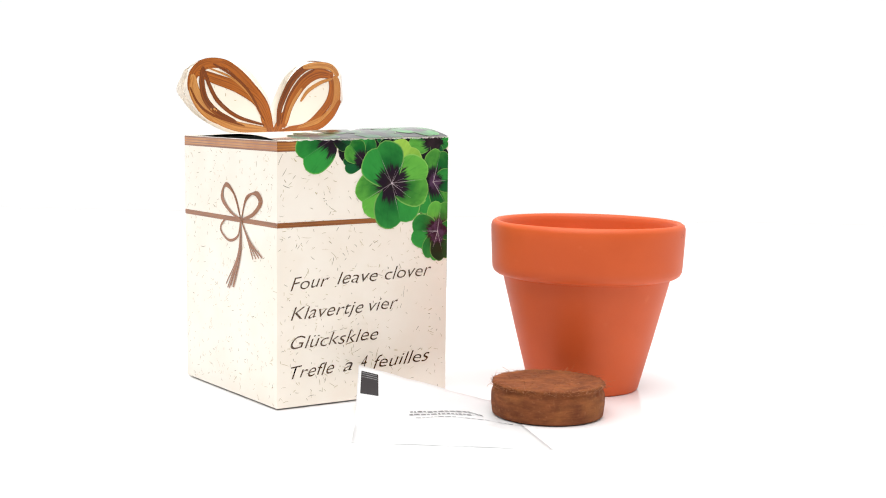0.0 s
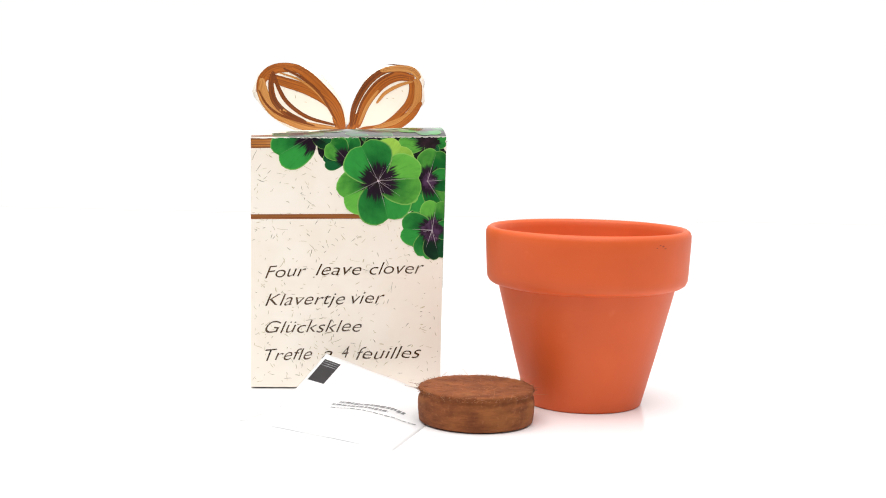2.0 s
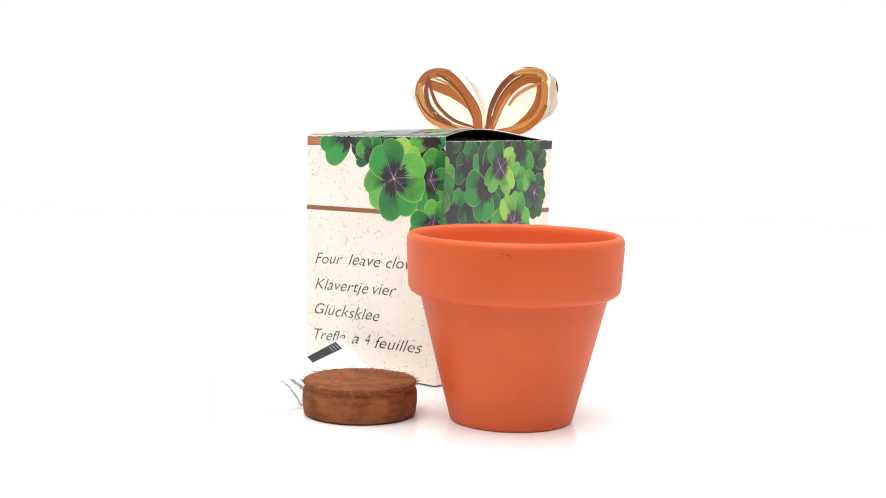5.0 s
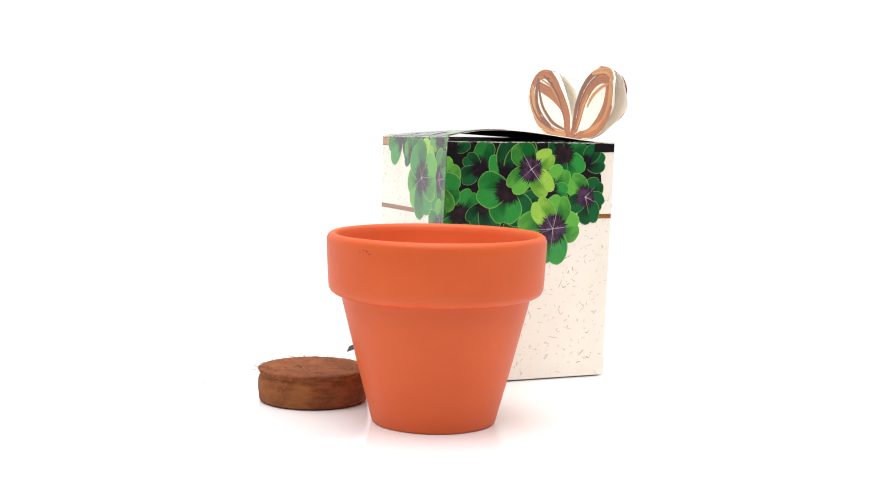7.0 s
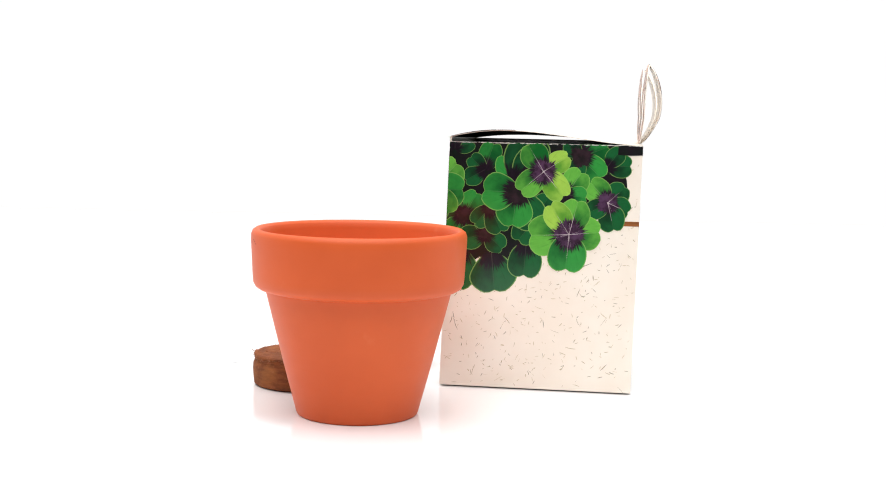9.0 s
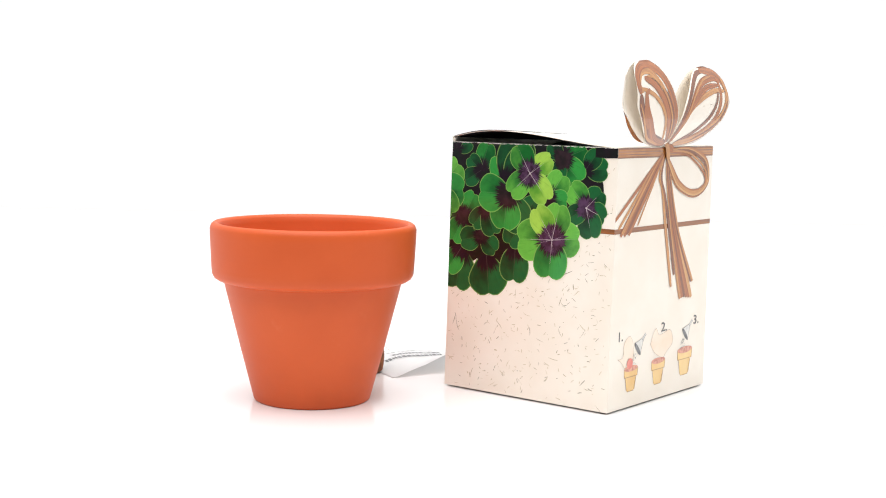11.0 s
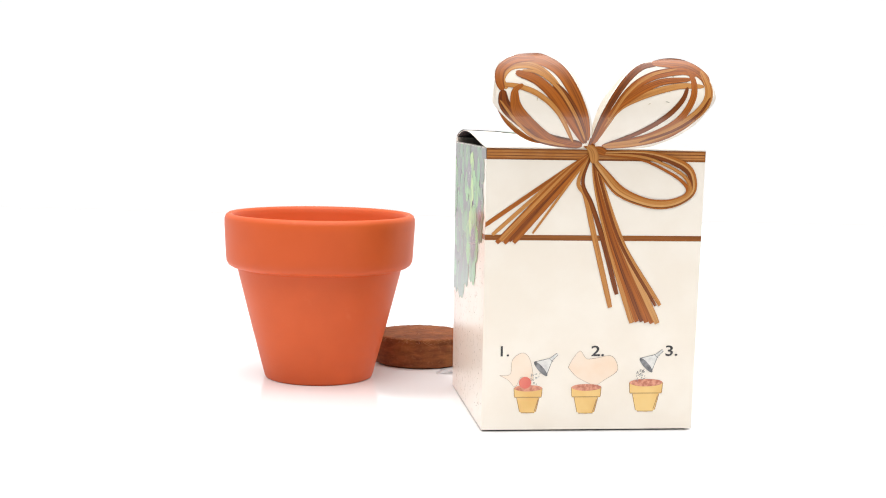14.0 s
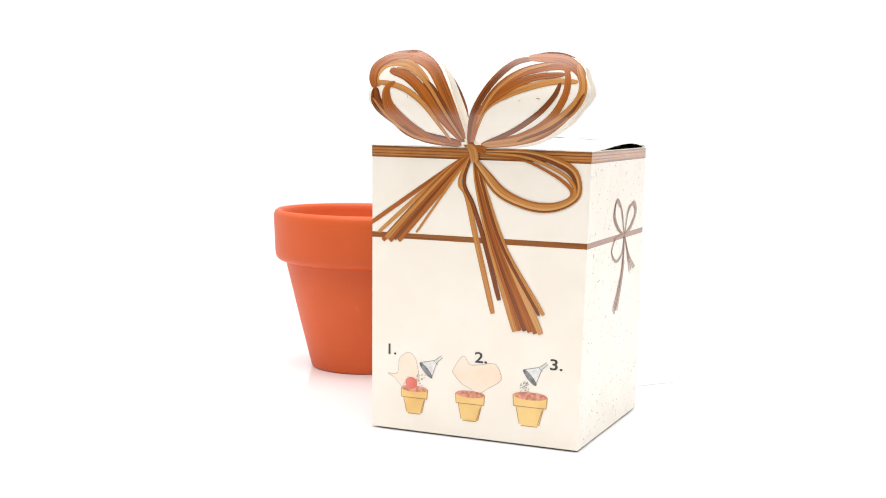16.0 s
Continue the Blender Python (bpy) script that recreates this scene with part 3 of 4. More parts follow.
def drawn_rose(walls, cx, cy, drops):
    """The rose of a drawn watering can, with falling drops."""
    place = on_panel(2)
    x, y = sh(cx, cy)
    bm = bmesh.new()
    poly(bm, [(x - 0.0030, y + 0.0018), (x + 0.0012, y - 0.0028), (x + 0.0030, y + 0.0022), (x + 0.0022, y + 0.0030)], 0.00006)
    poly(bm, [(x + 0.0022, y + 0.0030), (x + 0.0030, y + 0.0022), (x + 0.0050, y + 0.0042), (x + 0.0046, y + 0.0048)], 0.00006)
    part("drawn_can_print", lay(bm, place), CAN, walls, "pale grey drawn watering-can rose")
    bm = bmesh.new()
    for a, b in (((-0.0030, 0.0018), (0.0022, 0.0030)), ((0.0012, -0.0028), (0.0030, 0.0022)), ((0.0022, 0.0030), (0.0046, 0.0048)), ((0.0030, 0.0022), (0.0050, 0.0042)), ((0.0018, 0.0031), (0.0033, 0.0018))):
        strip(bm, [Vector((x + a[0], y + a[1])), Vector((x + b[0], y + b[1]))], 0.00018, None, 0.00008)
    part("drawn_outline_print", lay(bm, place), GREY, walls)
    bm = bmesh.new()
    blob(bm, x - 0.0008, y - 0.0006, 0.0033, 0.0009, 0.00009, -0.82)
    rng = random.Random(int(cx * 100) + 50)
    for k in range(drops):
        dx, dy = x - 0.0026 + rng.uniform(-0.0014, 0.0018), y - 0.0018 - rng.uniform(0, 0.0040)
        strip(bm, [Vector((dx, dy)), Vector((dx - 0.0003, dy - 0.0005))], 0.00014, None, 0.0001)
    part("drawn_can_print", lay(bm, place), GREY, walls, "dark grey drawn rose holes and water drops")


def instruction_prints(walls):
    place = on_panel(2)
    for text, s0, s1, base in (("1.", -0.834, -0.755, 0.266), ("2.", 0.013, 0.133, 0.266), ("3.", 0.718, 0.833, 0.266)):
        a, b = sh(s0, base), sh(s1, base)
        part("numeral", lay(set_text(text, a.x, b.x, a.y, 0.0036, 0.00008, 0.0, 0.012), place), BLACK, walls, "black printed step number " + text[0])
    for cx, top, w, h in ((-0.570, 0.150, 0.265, 0.090), (-0.022, 0.152, 0.282, 0.095), (0.546, 0.168, 0.319, 0.105)):
        drawn_pot(walls, cx, top, w, h)
    drawn_rose(walls, -0.435, 0.226, 20)
    drawn_rose(walls, 0.560, 0.238, 34)
    shapes = [[(-0.84, 0.197), (-0.78, 0.196), (-0.735, 0.205), (-0.725, 0.250), (-0.67, 0.272), (-0.61, 0.276), (-0.555, 0.250), (-0.525, 0.185), (-0.57, 0.180), (-0.64, 0.190), (-0.69, 0.155), (-0.76, 0.180), (-0.84, 0.197)],
              [(-0.20, 0.225), (-0.155, 0.258), (-0.09, 0.284), (-0.03, 0.256), (0.06, 0.258), (0.21, 0.265), (0.27, 0.215), (0.15, 0.180), (0.06, 0.160), (-0.06, 0.178), (-0.13, 0.195), (-0.20, 0.225)]]
    bm, rim = bmesh.new(), bmesh.new()
    for pts in shapes:
        line = curve([sh(*p) for p in pts], 48)
        poly(bm, line[:-1], 0.00005)
        strip(rim, line, 0.00013, None, 0.00007)
    part("peach_shape_print", lay(bm, place), PEACH, walls, "plain peach-coloured drawn shapes")
    part("drawn_outline_print", lay(rim, place), SKETCH, walls)
    bm = bmesh.new()
    a = sh(-0.600, 0.170)
    blob(bm, a.x, a.y, 0.0021, 0.0020, 0.00013)
    part("drawn_tablet_print", lay(bm, place), RED, walls, "red drawn soil tablet")


WORDS = [("Four", -0.854, -0.425, 0.441, 0.450), ("leave", -0.330, 0.147, 0.452, 0.455), ("clover", 0.230, 0.803, 0.455, 0.460), ("Klavertje", -0.852, -0.020, 0.330, 0.337), ("vier", 0.048, 0.394, 0.338, 0.341),
         ("Gl\u00fccksklee", -0.851, 0.159, 0.219, 0.227), ("Trefle", -0.849, -0.358, 0.107, 0.113), ("a", -0.257, -0.143, 0.114, 0.115), ("4", -0.049, 0.033, 0.118, 0.119), ("feuilles", 0.100, 0.792, 0.113, 0.121)]


def words_print(walls):
    for text, s0, s1, base, end in WORDS:
        a, b = sh(s0, base), sh(s1, end)
        bm = set_text(text, a.x, b.x, 0.0, 0.0048, 0.00006, 0.34, -0.007)
        for v in bm.verts:
            f = (v.co.x - a.x) / (b.x - a.x)
            v.co.y += a.y + (b.y - a.y) * f + 0.00018 * math.sin(v.co.x * 900)
        part("lettering", lay(bm, on_panel(0)), INK, walls, "brown slanted lettering: " + text)


def arch(s, v):
    """Rise of the lid: fuller along the clover panel than along the small bow panel."""
    return (0.0125 + 0.0105 * s) * v * (1 - v) ** 2


def lid(box):
    """The arched flap from the lettering panel's top edge to the bow panel's."""
    a, b, c, d = (corner(i, 1) for i in range(4))
    b = b + FOLD
    bm = bmesh.new()
    n, m = 14, 28
    top, low = {}, {}
    for i in range(n + 1):
        for j in range(m + 1):
            s, v = 0.004 + 0.992 * i / n, j / m
            p = a.lerp(b, s).lerp(d.lerp(c, s), v) + Vector((0, 0, arch(s, v) - 0.0002))
            top[i, j] = bm.verts.new(p + Vector((0, 0, 0.0003)))
            low[i, j] = bm.verts.new(p)
    for i in range(n):
        for j in range(m):
            q = [(i, j), (i + 1, j), (i + 1, j + 1), (i, j + 1)]
            bm.faces.new([top[k] for k in q])
            bm.faces.new([low[k] for k in reversed(q)])
    edge = [(i, 0) for i in range(n)] + [(n, j) for j in range(m)] + [(i, m) for i in range(n, 0, -1)] + [(0, j) for j in range(m, 0, -1)]
    for k, e in enumerate(edge):
        f = edge[(k + 1) % len(edge)]
        bm.faces.new([top[e], low[e], low[f], top[f]])
    ob = smooth(part("lid", bm, CARD, box, "arched cream lid flap with printed clovers, shade painted underneath"))
    # shade beneath the lid is put into the colour of its underside
    ob.data.materials.append(INNER_SHADE)
    for p in ob.data.polygons:
        if p.normal.z < -0.5:
            p.material_index = 1

    def place(x, y, lift=0.0):
        s, v = x / W, y / W
        return a.lerp(b, s).lerp(d.lerp(c, s), v) + Vector((0, 0, arch(s, v) + 0.00016 + lift))
    bm = bmesh.new()
    for x, y, r in ((0.45, 0.03, 0.4), (0.78, 0.08, 0.5), (0.95, 0.2, 0.3)):
        blob(bm, x * W, y * W, r * U, r * U, 0.00005, wobble=0.1)
    bmesh.ops.triangulate(bm, faces=bm.faces[:])
    bmesh.ops.subdivide_edges(bm, edges=bm.edges[:], cuts=3, use_grid_fill=True)
    clip(bm, 0.0, W, 0.0, W)
    part("leaf_shadow_print", lay(bm, place), SHADE, ob, "dark purple gaps printed between clovers")
    for k, (x, y, r, turn, tier) in enumerate(((0.24, 0.07, 0.28, 0, 0), (0.62, 0.10, 0.30, 30, 0), (0.90, 0.16, 0.30, 10, 1), (0.46, 0.22, 0.26, 50, 0), (0.76, 0.30, 0.22, 70, 1))):
        bm = bmesh.new()
        for j in range(4):
            leaflet(bm, x * W, y * W, r * U, math.radians(turn + 90 * j), 0.0001 + k * 1.2e-5 + j * 2e-6)
        clip(bm, 0.0, W, 0.0, W)
        part("clover_print", lay(bm, place), LEAF[tier], ob, "printed green clover")
    bm = bmesh.new()
    for k in range(3):
        strip(bm, [Vector((x, 0.0012 + 0.0014 * k)) for x in (0.0, 0.15 * W, 0.3 * W)], 0.0012, None, 0.00006)
    part("ribbon_print", lay(bm, place), BAND, ob, "brown printed ribbon band")


def shade_flap(i, box):
    """An added flap inwards from a side panel's top edge, dark to stand for shade."""
    a, b = corner(i, 1), corner(i + 1, 1)
    inward = (corner(i + 2, 1) - b + corner(i + 3, 1) - a).normalized()
    bm = bmesh.new()
    run, n = 0.026, 6
    rows = []
    for k in range(n + 1):
        f = k / n
        inset = 0.0012 + 0.010 * f ** 2
        p, q = a + (b - a).normalized() * inset, b - (b - a).normalized() * inset
        drop = Vector((0, 0, -0.0006 - 0.0026 * f))
        step = inward * (0.0007 + run * f)
        rows.append([bm.verts.new(v + step + drop + Vector((0, 0, z))) for z in (0.0, -0.0004) for v in (p, q)])
    for r, s in zip(rows, rows[1:]):
        bm.faces.new((r[0], r[1], s[1], s[0]))
        bm.faces.new((r[2], s[2], s[3], r[3]))
        bm.faces.new((r[0], s[0], s[2], r[2]))
        bm.faces.new((r[1], r[3], s[3], s[1]))
    bm.faces.new((rows[0][0], rows[0][2], rows[0][3], rows[0][1]))
    bm.faces.new((rows[-1][0], rows[-1][1], rows[-1][3], rows[-1][2]))
    bmesh.ops.recalc_face_normals(bm, faces=bm.faces)
    part("shade_flap", bm, INNER_SHADE, box, "added dark flap standing in for shade inside the lid")


def base_flap(box):
    bm = bmesh.new()
    ring = [corner(i, 0) for i in range(4)]
    mid = sum(ring, Vector()) / 4
    vs = []
    for z in (0.0, 0.0012):
        vs.append([bm.verts.new((*(mid.lerp(p, 0.86)).xy, z)) for p in ring])
    bm.faces.new(vs[0][::-1]), bm.faces.new(vs[1])
    for i in range(4):
        bm.faces.new((vs[0][i], vs[0][(i + 1) % 4], vs[1][(i + 1) % 4], vs[1][i]))
    part("base", bm, INSIDE, box, "folded raw card base")


# outline of the die-cut bow seen from the bow panel: lower and upper edge of each wing, from the knot to the tip
WINGS = [([(-0.10, 1.000), (-0.37, 1.004), (-0.55, 1.025), (-0.70, 1.060), (-0.84, 1.105), (-0.945, 1.150), (-0.955, 1.180), (-0.945, 1.225), (-0.945, 1.270)],
          [(-0.080, 1.060), (-0.11, 1.110), (-0.165, 1.165), (-0.26, 1.250), (-0.365, 1.298), (-0.49, 1.324), (-0.66, 1.326), (-0.81, 1.324), (-0.905, 1.300)]),
         ([(-0.02, 1.000), (0.40, 1.006), (0.63, 1.036), (0.82, 1.086), (0.915, 1.130), (1.00, 1.175), (1.005, 1.205), (0.970, 1.240), (0.945, 1.272)],
          [(-0.068, 1.060), (-0.045, 1.100), (0.01, 1.160), (0.10, 1.215), (0.21, 1.268), (0.35, 1.306), (0.55, 1.318), (0.72, 1.317), (0.84, 1.304)])]

# strands printed on the face of the bow: tone, width, run
FACE_STRANDS = [(0, 0.0040, [(-0.11, 1.030), (-0.20, 1.140), (-0.36, 1.258), (-0.52, 1.305), (-0.66, 1.311), (-0.80, 1.309)]), (2, 0.0025, [(-0.34, 1.180), (-0.49, 1.252), (-0.64, 1.287), (-0.82, 1.282), (-0.905, 1.240), (-0.86, 1.205)]),
                (0, 0.0034, [(-0.13, 1.020), (-0.31, 1.111), (-0.46, 1.190), (-0.61, 1.240), (-0.78, 1.262)]), (1, 0.0026, [(-0.12, 1.020), (-0.23, 1.110), (-0.36, 1.190), (-0.45, 1.225)]),
                (1, 0.0042, [(-0.90, 1.200), (-0.87, 1.145), (-0.70, 1.090), (-0.50, 1.036), (-0.15, 1.012)])]
FACE_STRANDS += [
    (0, 0.0026, [(-0.79, 1.215), (-0.76, 1.146), (-0.61, 1.080), (-0.41, 1.028), (-0.15, 1.010)]),
                (2, 0.0018, [(-0.24, 1.025), (-0.41, 1.129), (-0.58, 1.187), (-0.75, 1.213), (-0.92, 1.221)]), (2, 0.0010, [(-0.92, 1.165), (-0.78, 1.098), (-0.58, 1.036), (-0.30, 1.010)]), (0, 0.0030, [(-0.60, 1.312), (-0.78, 1.306), (-0.90, 1.275), (-0.925, 1.235), (-0.90, 1.200)]), (2, 0.0012, [(-0.13, 1.03), (-0.27, 1.13), (-0.42, 1.215), (-0.58, 1.262), (-0.72, 1.270)]), (0, 0.0020, [(-0.72, 1.222), (-0.80, 1.19), (-0.78, 1.12), (-0.64, 1.07)])]
FACE_STRANDS_FAR = [(1, 0.0022, [(-0.08, 1.015), (0.009, 1.123), (0.165, 1.226), (0.33, 1.288), (0.50, 1.305)]), (0, 0.0032, [(0.44, 1.306), (0.60, 1.306), (0.77, 1.297), (0.90, 1.262), (0.93, 1.23)]),
                    (0, 0.0028, [(-0.057, 1.020), (0.173, 1.182), (0.405, 1.255), (0.689, 1.280), (0.84, 1.268)]), (2, 0.0022, [(-0.033, 1.030), (0.105, 1.133), (0.317, 1.185), (0.648, 1.225), (0.90, 1.228)]),
                    (0, 0.0024, [(-0.045, 1.020), (0.07, 1.124), (0.26, 1.190), (0.50, 1.238), (0.78, 1.252)])]
FACE_STRANDS_FAR += [
    (0, 0.0036, [(0.03, 1.010), (0.30, 1.026), (0.55, 1.052), (0.74, 1.096), (0.88, 1.145)]),
                    (0, 0.0022, [(0.76, 1.290), (0.81, 1.240), (0.796, 1.180), (0.685, 1.109), (0.475, 1.056), (0.139, 1.012)]), (1, 0.0017, [(0.042, 1.014), (0.33, 1.059), (0.564, 1.118), (0.701, 1.176), (0.753, 1.224)]),
                    (2, 0.0030, [(0.88, 1.285), (0.945, 1.215), (0.90, 1.155), (0.72, 1.092), (0.42, 1.034), (0.042, 1.010)]), (1, 0.0010, [(0.96, 1.19), (0.86, 1.130), (0.66, 1.072), (0.36, 1.026)]), (2, 0.0010, [(0.02, 1.08), (0.20, 1.195), (0.42, 1.262), (0.66, 1.288)])]
# and on its back
BACK_STRANDS = [(0, 0.0040, [(-0.06, 1.000), (0.0, 1.030), (0.08, 1.090)]), (0, 0.0036, [(-0.04, 1.000), (0.10, 1.018), (0.30, 1.030)]), (0, 0.0042, [(0.36, 1.262), (0.48, 1.296), (0.65, 1.304), (0.80, 1.288), (0.90, 1.245), (0.935, 1.18)]), (0, 0.0040, [(-0.03, 1.025), (0.05, 1.129), (0.23, 1.213), (0.41, 1.278), (0.56, 1.308)]),
                (0, 0.0044, [(-0.013, 1.035), (0.127, 1.140), (0.379, 1.203), (0.668, 1.240), (0.842, 1.262)]), (2, 0.0040, [(0.034, 1.025), (0.448, 1.047), (0.715, 1.108), (0.866, 1.177), (0.907, 1.253)])]
BACK_STRANDS += [
    (1, 0.0026, [(0.777, 1.286), (0.80, 1.22), (0.76, 1.15), (0.62, 1.095), (0.40, 1.055)]), (1, 0.0017, [(0.058, 1.045), (0.38, 1.079), (0.604, 1.140), (0.713, 1.209), (0.777, 1.286)]),
                (2, 0.0022, [(0.90, 1.245), (0.925, 1.183), (0.84, 1.118), (0.70, 1.070), (0.45, 1.035)]), (2, 0.0009, [(0.06, 1.06), (0.22, 1.165), (0.45, 1.243), (0.72, 1.282)]), (1, 0.0012, [(0.05, 1.06), (0.24, 1.185), (0.44, 1.255), (0.66, 1.300)]), (2, 0.0024, [(0.03, 1.02), (0.35, 1.026), (0.60, 1.056), (0.78, 1.108)]), (1, 0.0010, [(0.94, 1.20), (0.85, 1.135), (0.68, 1.085), (0.30, 1.040)])]
BACK_STRANDS_FAR = [(0, 0.0036, [(-0.06, 1.000), (-0.12, 1.040), (-0.20, 1.100)]), (0, 0.0030, [(-0.08, 1.000), (-0.22, 1.018), (-0.42, 1.032)]), (1, 0.0028, [(-0.107, 1.040), (-0.154, 1.138), (-0.296, 1.240), (-0.488, 1.300), (-0.70, 1.306)]), (2, 0.0030, [(-0.44, 1.300), (-0.62, 1.311), (-0.80, 1.306), (-0.90, 1.268)]),
                    (0, 0.0046, [(-0.178, 1.035), (-0.273, 1.147), (-0.441, 1.236), (-0.636, 1.276), (-0.834, 1.268)]), (0, 0.0030, [(-0.22, 1.030), (-0.492, 1.048), (-0.738, 1.134), (-0.811, 1.209), (-0.784, 1.275)])]
BACK_STRANDS_FAR += [
    (2, 0.0034, [(-0.35, 1.030), (-0.700, 1.076), (-0.855, 1.143), (-0.880, 1.227), (-0.85, 1.268)]), (2, 0.0015, [(-0.82, 1.255), (-0.66, 1.235), (-0.50, 1.198), (-0.40, 1.15)]),
                    (2, 0.0012, [(-0.40, 1.035), (-0.66, 1.075), (-0.83, 1.13), (-0.89, 1.20), (-0.88, 1.25)]), (1, 0.0010, [(-0.15, 1.05), (-0.24, 1.16), (-0.40, 1.245), (-0.60, 1.295)]), (2, 0.0014, [(-0.20, 1.05), (-0.30, 1.14), (-0.42, 1.21)]), (0, 0.0026, [(-0.30, 1.020), (-0.60, 1.036), (-0.80, 1.09), (-0.92, 1.16)])]


def bow(box):
    """The folded die-cut bow above the bow panel: two printed card layers, joined at knot and tip, bulging apart between."""
    flat = on_panel(2)

    def place(x, y, lift=0.0):
        return flat(x, TOP + (y - TOP) * 0.985, lift)
    layers = []
    for side in (1, -1):
        def sheet(x, y, lift=0.0, side=side):
            f = min(max((y / TOP - 1.0) / 0.326, 0.0), 1.0)
            off = (0.0048 if side > 0 else -0.0012) * math.sin(math.pi * f) ** 0.8
            return place(x, y, off + 0.0015 * min(1.0, 3 * f) + side * (lift + 0.00022) - 0.0004)
        bm = bmesh.new()
        n, m = 30, 8
        for low, high in WINGS:
            lo, hi = curve([sh(*p) for p in low], n), curve([sh(*p) for p in high], n)
            front, rear = {}, {}
            for i in range(n + 1):
                for j in range(m + 1):
                    p = lo[i].lerp(hi[i], j / m)
                    front[i, j] = bm.verts.new(sheet(p.x, p.y, 0.0))
                    rear[i, j] = bm.verts.new(sheet(p.x, p.y, -0.0004))
            for i in range(n):
                for j in range(m):
                    q = [(i, j), (i + 1, j), (i + 1, j + 1), (i, j + 1)]
                    bm.faces.new([front[k] for k in q])
                    bm.faces.new([rear[k] for k in reversed(q)])
            edge = [(i, 0) for i in range(n)] + [(n, j) for j in range(m)] + [(i, m) for i in range(n, 0, -1)] + [(0, j) for j in range(m, 0, -1)]
            for k, e in enumerate(edge):
                f = edge[(k + 1) % len(edge)]
                bm.faces.new([front[e], rear[e], rear[f], front[f]])
        bmesh.ops.recalc_face_normals(bm, faces=bm.faces)
        layers.append((smooth(part("bow_layer", bm, CARD, box, "cream die-cut card bow layer")), sheet, side))
    rng = random.Random(3)
    for ob, sheet, side in layers:
        for rows in ((FACE_STRANDS, FACE_STRANDS_FAR) if side > 0 else (BACK_STRANDS, BACK_STRANDS_FAR)):
            sorted_strands("raffia_print", rows, sheet, ob, 0.00007, "printed raffia strands")
        for low, high in WINGS:
            lo, hi = curve([sh(*p) for p in low], 40), curve([sh(*p) for p in high], 40)

            def at(a, b):
                k = min(max(a, 0.0), 1.0) * 40
                i = min(int(k), 39)
                p, q = lo[i].lerp(lo[i + 1], k - i), hi[i].lerp(hi[i + 1], k - i)
                return p.lerp(q, b)
            bm = bmesh.new()
            for k in range(9):
                p = at(rng.uniform(0.35, 0.70), rng.uniform(0.42, 0.62))
                blob(bm, p.x, p.y, rng.uniform(0.0003, 0.0008), 0.00012, 0.00006, rng.uniform(0, 3), 6)
            part("fleck_print", lay(bm, sheet), FLECK, ob)
    sorted_strands("knot_print", [(0, 0.0026, [(-0.13, 1.016), (-0.07, 1.006), (0.02, 0.996), (0.07, 0.986)]), (2, 0.0030, [(-0.10, 1.010), (-0.055, 0.996), (-0.035, 0.975), (-0.03, 0.950)])], place, box, 0.0007, "printed raffia knot", 0.5)


def gift_box():
    box = thing("gift_box", *BOX_AT, "cream card gift box printed with clovers and raffia bow", "gift box")
    words = panel(0, box, "flecked cream card panel with lettering and clovers")
    clover = panel(1, box, "flecked cream card panel with printed clovers")
    bows = panel(2, box, "plain cream card panel with printed raffia bow and three drawn steps")
    small = panel(3, box, "flecked cream card panel with a small printed bow")
    for i, ob, count in ((0, words, 640), (1, clover, 640), (3, small, 520)):
        fleck_prints(i, ob, count, 20 + i)
    band_prints(0, words, x1=0.62 * W, end=0.30 * W)
    band_prints(1, clover, high=False)
    band_prints(2, bows)
    band_prints(3, small)
    clover_prints(0, words, LETTERING_GAPS, (LETTERING_CLOVERS, LETTERING_FRONT))
    clover_prints(1, clover, CLOVER_GAPS, (LOW_CLOVERS, BACK_CLOVERS, FRONT_CLOVERS))
    dark_band(clover)
    words_print(words)
    worn_edge(0, words, 41, 70)
    worn_edge(1, clover, 42, 110)
    big_bow_print(bows)
    instruction_prints(bows)
    small_bow_print(small)
    lid(box)
    shade_flap(1, box)
    shade_flap(3, box)
    base_flap(box)
    bow(box)
    return box


# ---- flower pot ----
def revolve(profile, segments=128):
    bm = bmesh.new()
    rings = [[bm.verts.new((r * math.cos(2 * math.pi * k / segments), r * math.sin(2 * math.pi * k / segments), z)) for k in range(segments)] for r, z in profile]
    for a, b in zip(rings, rings[1:]):
        for k in range(segments):
            bm.faces.new((a[k], a[(k + 1) % segments], b[(k + 1) % segments], b[k]))
    return bm, rings


POT_AT = (0.0533, 0.0088)


